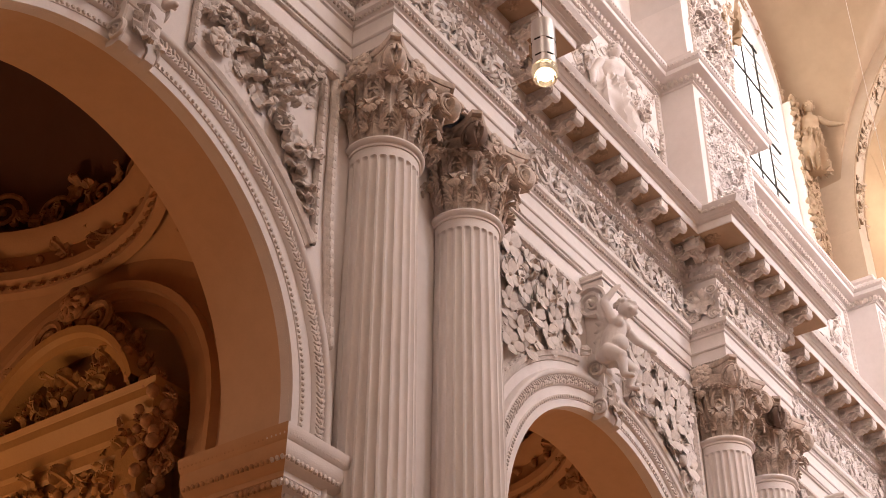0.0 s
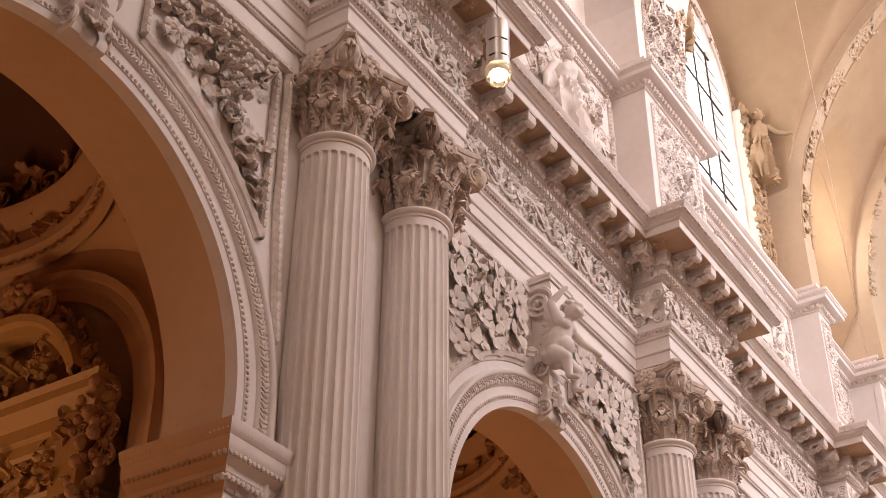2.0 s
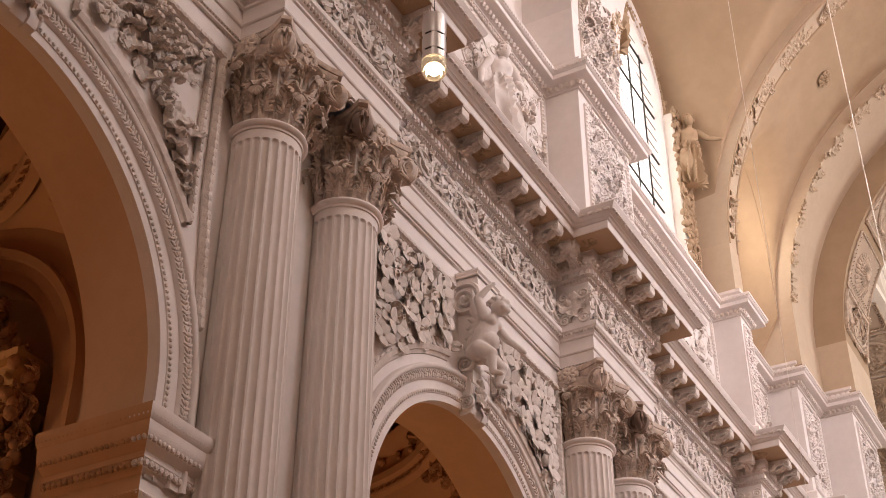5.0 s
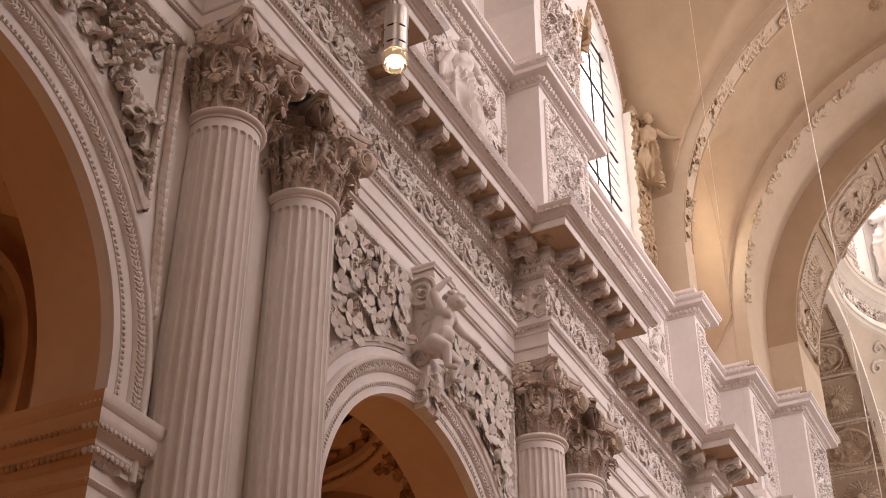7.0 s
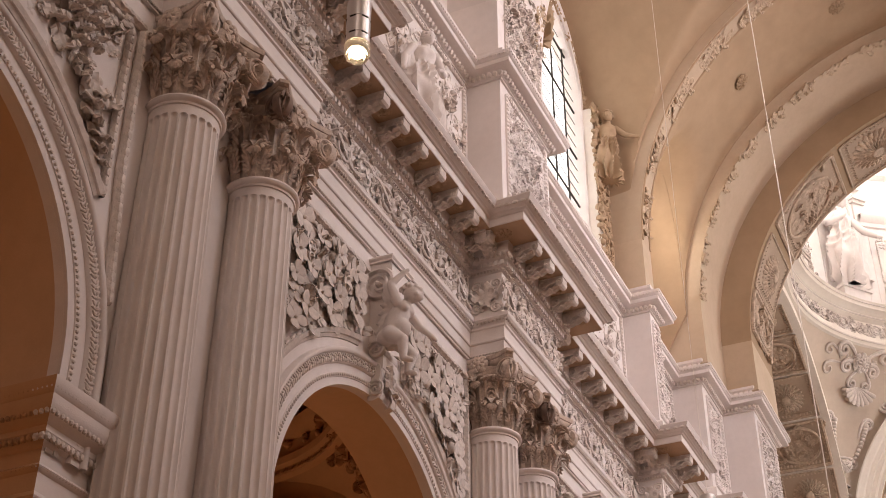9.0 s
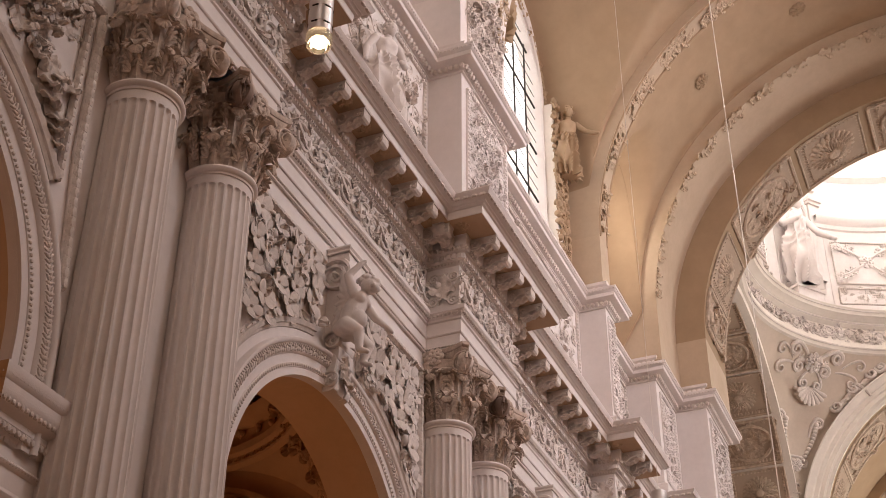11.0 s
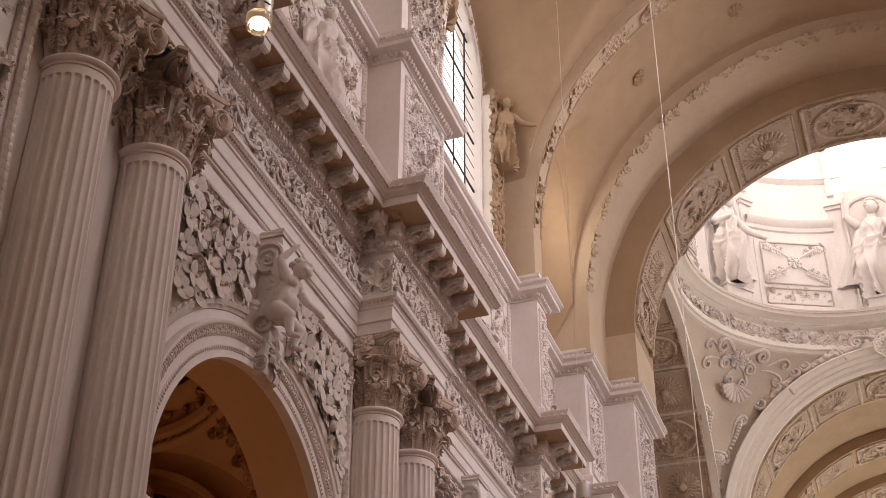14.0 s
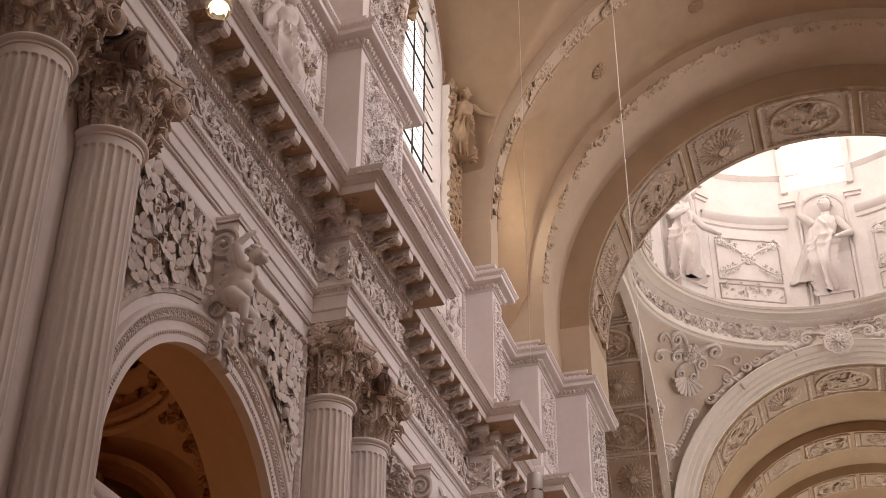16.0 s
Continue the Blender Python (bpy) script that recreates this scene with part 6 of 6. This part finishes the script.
PENDENT_BEAD = ball(0.12, 0.12, 0.12, 8, 6).mesh("bead", ORNAMENT)
SHELL = fan_shell(0.80).mesh("shell", ORNAMENT)
BOSS = rosette(0.42, 8, 3).mesh("boss", ORNAMENT)
CURL_FAT = curl(1.5, 0.26, 0.085).mesh("scroll", ORNAMENT)
CURL_THIN = curl(1.1, 0.22, 0.05).mesh("tendril", ORNAMENT)
HUSK = lobed_leaf(0.5, 0.75, 120, 0.45, 4, 22, 15).mesh("leaf", ORNAMENT)
for deg in (46.5, -46.5):
    orn = thing("pendentive_ornament", (0, 0, 0), "white stucco shell cartouche with scrolls on a pendentive", "relief", "ornaments of the pendentives")

    def stick(name, mesh, d, r, spin, size, flip=1, lift=0.03):
        p, side, up, nrm = pendentive_point(deg + d, r)
        part(name, mesh, ORNAMENT, orn, m=basis(p + nrm * lift, side, nrm.cross(side), size) @ Matrix.Rotation(radians(spin), 4, "Z") @ Matrix.Diagonal((flip, 1, 1, 1)))

    stick("boss", BOSS, 1.5, 8.35, 0, 1.1, 1, 0.10)
    stick("shell", SHELL, 0.5, 9.0, 0, 1.0, 1, 0.05)
    for sx in (-1, 1):
        stick("scroll", CURL_FAT, sx * -7.5 + 1.5, 8.10, sx * 20, 1.25, sx)
        stick("scroll", CURL_FAT, sx * -4.5 + 1.5, 8.55, sx * -10, 1.05, sx)
        stick("scroll", CURL_FAT, sx * -2.2 + 0.5, 8.95, sx * -70, 0.85, sx)
        stick("leaf", HUSK, sx * -3.0 + 1.5, 8.2, sx * 125, 0.9)
        stick("leaf", HUSK, sx * -5.5 + 1.5, 8.3, sx * 95, 0.8)
        stick("tendril", CURL_THIN, sx * -12.0, 8.75, sx * -25, 1.3, sx)
        stick("tendril", CURL_THIN, sx * -14.0, 8.25, sx * 15, 1.2, sx)
        stick("scroll", CURL_FAT, sx * -6.0 + 1.5, 9.82, sx * 60, 0.95, sx)
        stick("scroll", CURL_FAT, sx * -1.8 + 0.6, 10.55, sx * -20, 0.8, sx)
        stick("leaf", HUSK, sx * -1.2 + 0.5, 10.75, sx * 150, 0.6)
        # strings of beads that hang from the scrolls to the lower cartouche
        for k in range(11):
            f = k / 10
            stick("bead", PENDENT_BEAD, sx * -(4.6 - 2.6 * f ** 2) + 0.9, 9.85 + 0.66 * f, 0, 1.1 - 0.3 * f, 1, 0.07)
    stick("boss", BOSS, 0.5, 10.58, 0, 0.7, 1, 0.08)
    stick("leaf", HUSK, 0.5, 10.8, 180, 0.9)
    stick("scroll", CURL_FAT, 0.5, 10.98, 200, 0.9)
# leaf sprays and a cartouche over the choir arch
crest = thing("arch_cartouche", (0, 0, 0), "white stucco cartouche and leaf sprays over the choir arch", "relief")
cart = rosette(0.62, 9, 2).mesh("shield", ORNAMENT)
part("shield", cart, ORNAMENT, crest, m=basis((54.6, AXIS, SPRING + 7.7), (0, -1, 0), (0, 0, 1), 0.8))
for sx in (-1, 1):
    for first, last, thick, name in ((0.16, 0.46, 0.17, "leaf_roll"), (0.52, 0.78, 0.14, "sheath")):
        line = []
        for k in range(25):
            a = math.pi / 2 - sx * (first + (last - first) * k / 24)
            line.append(Vector((CX + math.sqrt(2 * 7.92 ** 2 - 8.20 ** 2) - 0.18, AXIS + 8.10 * math.cos(a), SPRING + 8.10 * math.sin(a))))
        roll = Shape()
        rows = []
        for k, q in enumerate(line):
            d = (line[min(24, k + 1)] - line[max(0, k - 1)]).normalized()
            side = d.cross(Vector((-1, 0, 0))).normalized()
            row = []
            for j in range(16):
                a = 2 * math.pi * j / 16
                # cords wind round the roll
                r = thick * (0.75 + 0.35 * math.sin(math.pi * k / 24)) * (1 + 0.22 * math.sin(2 * a + 1.7 * k))
                row.append(tuple(q + (side * math.cos(a) + Vector((-1, 0, 0)) * math.sin(a)) * r))
            rows.append(row)
        part(name, roll.grid(rows, close_u=True), ORNAMENT, crest)
        for q, spin in ((line[0], 20), (line[-1], -30), (line[12], 60)):
            part("scroll", CURL_FAT, ORNAMENT, crest, m=basis(q + Vector((-0.1, 0, 0.12)), (0, -1, 0), (0, 0, 1), 1.05) @ Matrix.Diagonal((-sx, 1, 1, 1)) @ Matrix.Rotation(radians(spin - 25), 4, "Z"))
        for k in (3, 9, 15, 21):
            part("leaf", HUSK, ORNAMENT, crest, m=basis(line[k] + Vector((-0.06, 0, 0.1)), (0, -1, 0), (0, 0, 1), 0.85) @ Matrix.Rotation(sx * radians(65 if k % 2 else 105), 4, "Z"))
for a in range(8):
    part("scroll", CURL_FAT, ORNAMENT, crest, m=basis((54.6, AXIS, SPRING + 7.7), (0, -1, 0), (0, 0, 1), 0.72) @ Matrix.Rotation(math.pi / 4 * a, 4, "Z") @ Matrix.Translation((0.2, 0.55, 0)))

# ---- altar in each visible chapel ----


def altar(cx):
    x, cy = cx + 3.55, 13.3
    ob = thing("altarpiece", (0, 0, 0), "ochre and gilt altarpiece with curved pediment and fruit garlands", "altarpiece", "chapel altars")

    def slab(name, y0, y1, z0, z1, d, mat=GILT):
        part(name, Shape().box(x - d, x + 0.55, cy + y0, cy + y1, z0, z1), mat, ob, smooth=False)

    slab("backboard", -1.5, 1.5, 3.0, 9.4, 0.05, OCHRE)
    path = [(x + 0.4, cy - 1.55), (x, cy - 1.55), (x, cy + 1.55), (x + 0.4, cy + 1.55)]
    prof = [(0.1, 9.2), (0.14, 9.25), (0.14, 9.40), (0.20, 9.44), (0.20, 9.62), (0.30, 9.70), (0.38, 9.76), (0.38, 9.88), (0.44, 9.95), (0.1, 9.98)]
    part("cornice", moulding([(p[0], p[1]) for p in path[::-1]], prof), GILT, ob)
    part("architrave", moulding(path[::-1], [(0.06, 8.35), (0.10, 8.4), (0.10, 8.6), (0.14, 8.65), (0.06, 8.7)]), GILT, ob)
    s = Shape()
    rows = []
    for r, o in ((1.95, 0.1), (1.97, 0.34), (2.08, 0.38), (2.12, 0.46), (2.22, 0.48), (2.24, 0.1)):
        rows.append([(x - o, cy + r * math.sin(t) * 0.80, 9.05 + r * math.cos(t)) for t in [radians(-62 + 124 * k / 24) for k in range(25)]])
    part("curved_pediment", s.grid(rows), GILT, ob)
    for sy in (-1, 1):
        part("pier", Shape().box(x - 0.28, x + 0.1, cy + sy * 1.5 - 0.22, cy + sy * 1.5 + 0.22, 3, 9.2), GILT, ob, smooth=False)
    rng = random.Random(int(cx))
    for nm, count, y0, y1, z0, z1, o in (("frieze_foliage", 60, -1.4, 1.4, 8.75, 9.15, 0.12), ("tympanum_foliage", 50, -0.9, 0.9, 10.05, 10.6, 0.2)):
        part(nm, strew(Shape(), None, lambda g: (Vector((x - o, cy + g.uniform(y0, y1), g.uniform(z0, z1))), Vector((0, -1, 0)), Vector((0, 0, 1))), count, int(cx), [LEAF_M, BUD, LEAF_S], 0.7, 1.2), GILT, ob, kind="stuff")
    fruit = ball(0.08, 0.09, 0.08, 10, 6).mesh("fruit", OCHRE_ORNAMENT)
    leaf = rich_leaf(0.34, 0.4, 100, 3, 0.5, 2).mesh("leaf", OCHRE_ORNAMENT)
    spots = []
    for k in range(28):
        z = 11.35 - k * 0.145
        w = 0.35 + 1.35 * min(1.0, k / 10) ** 0.8
        for sy in (-1, 1):
            spots += [(sy * w + rng.uniform(-0.12, 0.12), z), (sy * (w + 0.22) + rng.uniform(-0.1, 0.1), z - 0.1)]
    for y, z in spots:
        part("fruit", fruit, OCHRE_ORNAMENT, ob, m=basis((x - rng.uniform(0.12, 0.4), cy + y, z), (0, -1, 0), (0, 0, 1), rng.uniform(0.7, 1.2)))
        part("leaf", leaf, OCHRE_ORNAMENT, ob, m=basis((x - 0.12, cy + y + 0.1, z), (0, -1, 0), (0, 0, 1), rng.uniform(0.8, 1.2)) @ Matrix.Rotation(rng.uniform(0, 6), 4, "Z"))
    sc = spiral(0.3, 1.8, 0.2, 30).mesh("scroll", OCHRE_ORNAMENT)
    for sy in (-1, 1):
        part("scroll", sc, OCHRE_ORNAMENT, ob, m=basis((x - 0.3, cy + sy * 0.5, 11.35), (0, -sy, 0), (0, 0, 1)))
    part("crest", rosette(0.3, 7, 2).mesh("crest", OCHRE_ORNAMENT), OCHRE_ORNAMENT, ob, m=basis((x - 0.35, cy, 11.75), (0, -1, 0), (0, 0, 1)))
    # carving on the vault over it
    s = Shape()
    for k in range(44):
        a = 2 * math.pi * k / 44
        p = Vector((cx + 3.3 * math.cos(a), cy + 3.3 * math.sin(a), 8.9 + math.sqrt(2 * 3.55 ** 2 - 3.4 ** 2) + 0.26))
        for _ in range(2):
            q = rng.choice((LEAF_M, BUD, LEAF_S))
            s.add(q.v, q.f, basis(p + Vector((0, 0, rng.uniform(-0.1, 0.1))), (math.sin(a), -math.cos(a), 0), (0, 0, 1), rng.uniform(0.7, 1.1)) @ Matrix.Rotation(rng.uniform(0, 6), 4, "Z"))
    zr = 8.9 + math.sqrt(2 * 3.55 ** 2 - 3.4 ** 2)
    for k in range(96):
        a = 2 * math.pi * k / 96
        rim = (math.sin(a), -math.cos(a), 0)
        s.add(LEAF_L.v, LEAF_L.f, basis((cx + 3.34 * math.cos(a), cy + 3.34 * math.sin(a), zr - 0.04), rim, (0, 0, 1), 0.62) @ Matrix.Rotation(math.pi, 4, "Z"))
        # scrolls low on the dome
        q = SCROLL_BIG if k % 4 == 0 else LEAF_M
        s.add(q.v, q.f, basis((cx + 3.30 * math.cos(a), cy + 3.30 * math.sin(a), zr + 1.05 + rng.uniform(-0.2, 0.2)), rim, (0, 0, 1), rng.uniform(0.8, 1.2)) @ Matrix.Rotation(rng.uniform(0, 6), 4, "Z"))
    for a in (math.pi / 4, -math.pi / 4):
        for _ in range(90):
            r, aa = rng.uniform(3.5, 4.7), a + rng.uniform(-0.16, 0.16)
            p = Vector((cx + r * math.cos(aa), cy + r * math.sin(aa), 8.9 + math.sqrt(max(0.01, 2 * 3.55 ** 2 - r * r))))
            nrm = (Vector((cx, cy, 8.9)) - p).normalized()
            sd = Vector((math.sin(aa), -math.cos(aa), 0))
            q = rng.choice((LEAF_M, CURL, BUD))
            s.add(q.v, q.f, basis(p, sd, nrm.cross(sd), rng.uniform(0.8, 1.3)) @ Matrix.Rotation(rng.uniform(0, 6), 4, "Z"))
    tagged(new("chapel_carving", s.mesh("chapel_carving", OCHRE_ORNAMENT)), "ochre stucco leaves on the chapel ring and pendentives", "relief", kind="stuff")


altar(ARCHES[0])
altar(ARCHES[1])

# drum windows above the niches
for deg in (-55.5, -2, 51.5, 105, 158, 212, 258):
    o, side, out = drum_frame(deg, 7.7)
    win = thing("window_3", (0, 0, 0), "bright rectangular drum window", "window", kind="structure")
    part("pane", Shape().add(*(lambda b: (b.v, b.f))(Shape().box(-1.35, 1.35, 0, 6.4, -0.05, 0.02)), basis(o + Vector((0, 0, 39.4)), side, (0, 0, 1))), SKYLIGHT, win, smooth=False)
    for sx in (-1, 1):
        part("frame", Shape().add(*(lambda b: (b.v, b.f))(Shape().box(sx * 1.5 - 0.15, sx * 1.5 + 0.15, -0.2, 6.7, -0.2, 0.15)), basis(o + Vector((0, 0, 39.4)), side, (0, 0, 1))), STUCCO, win, smooth=False)
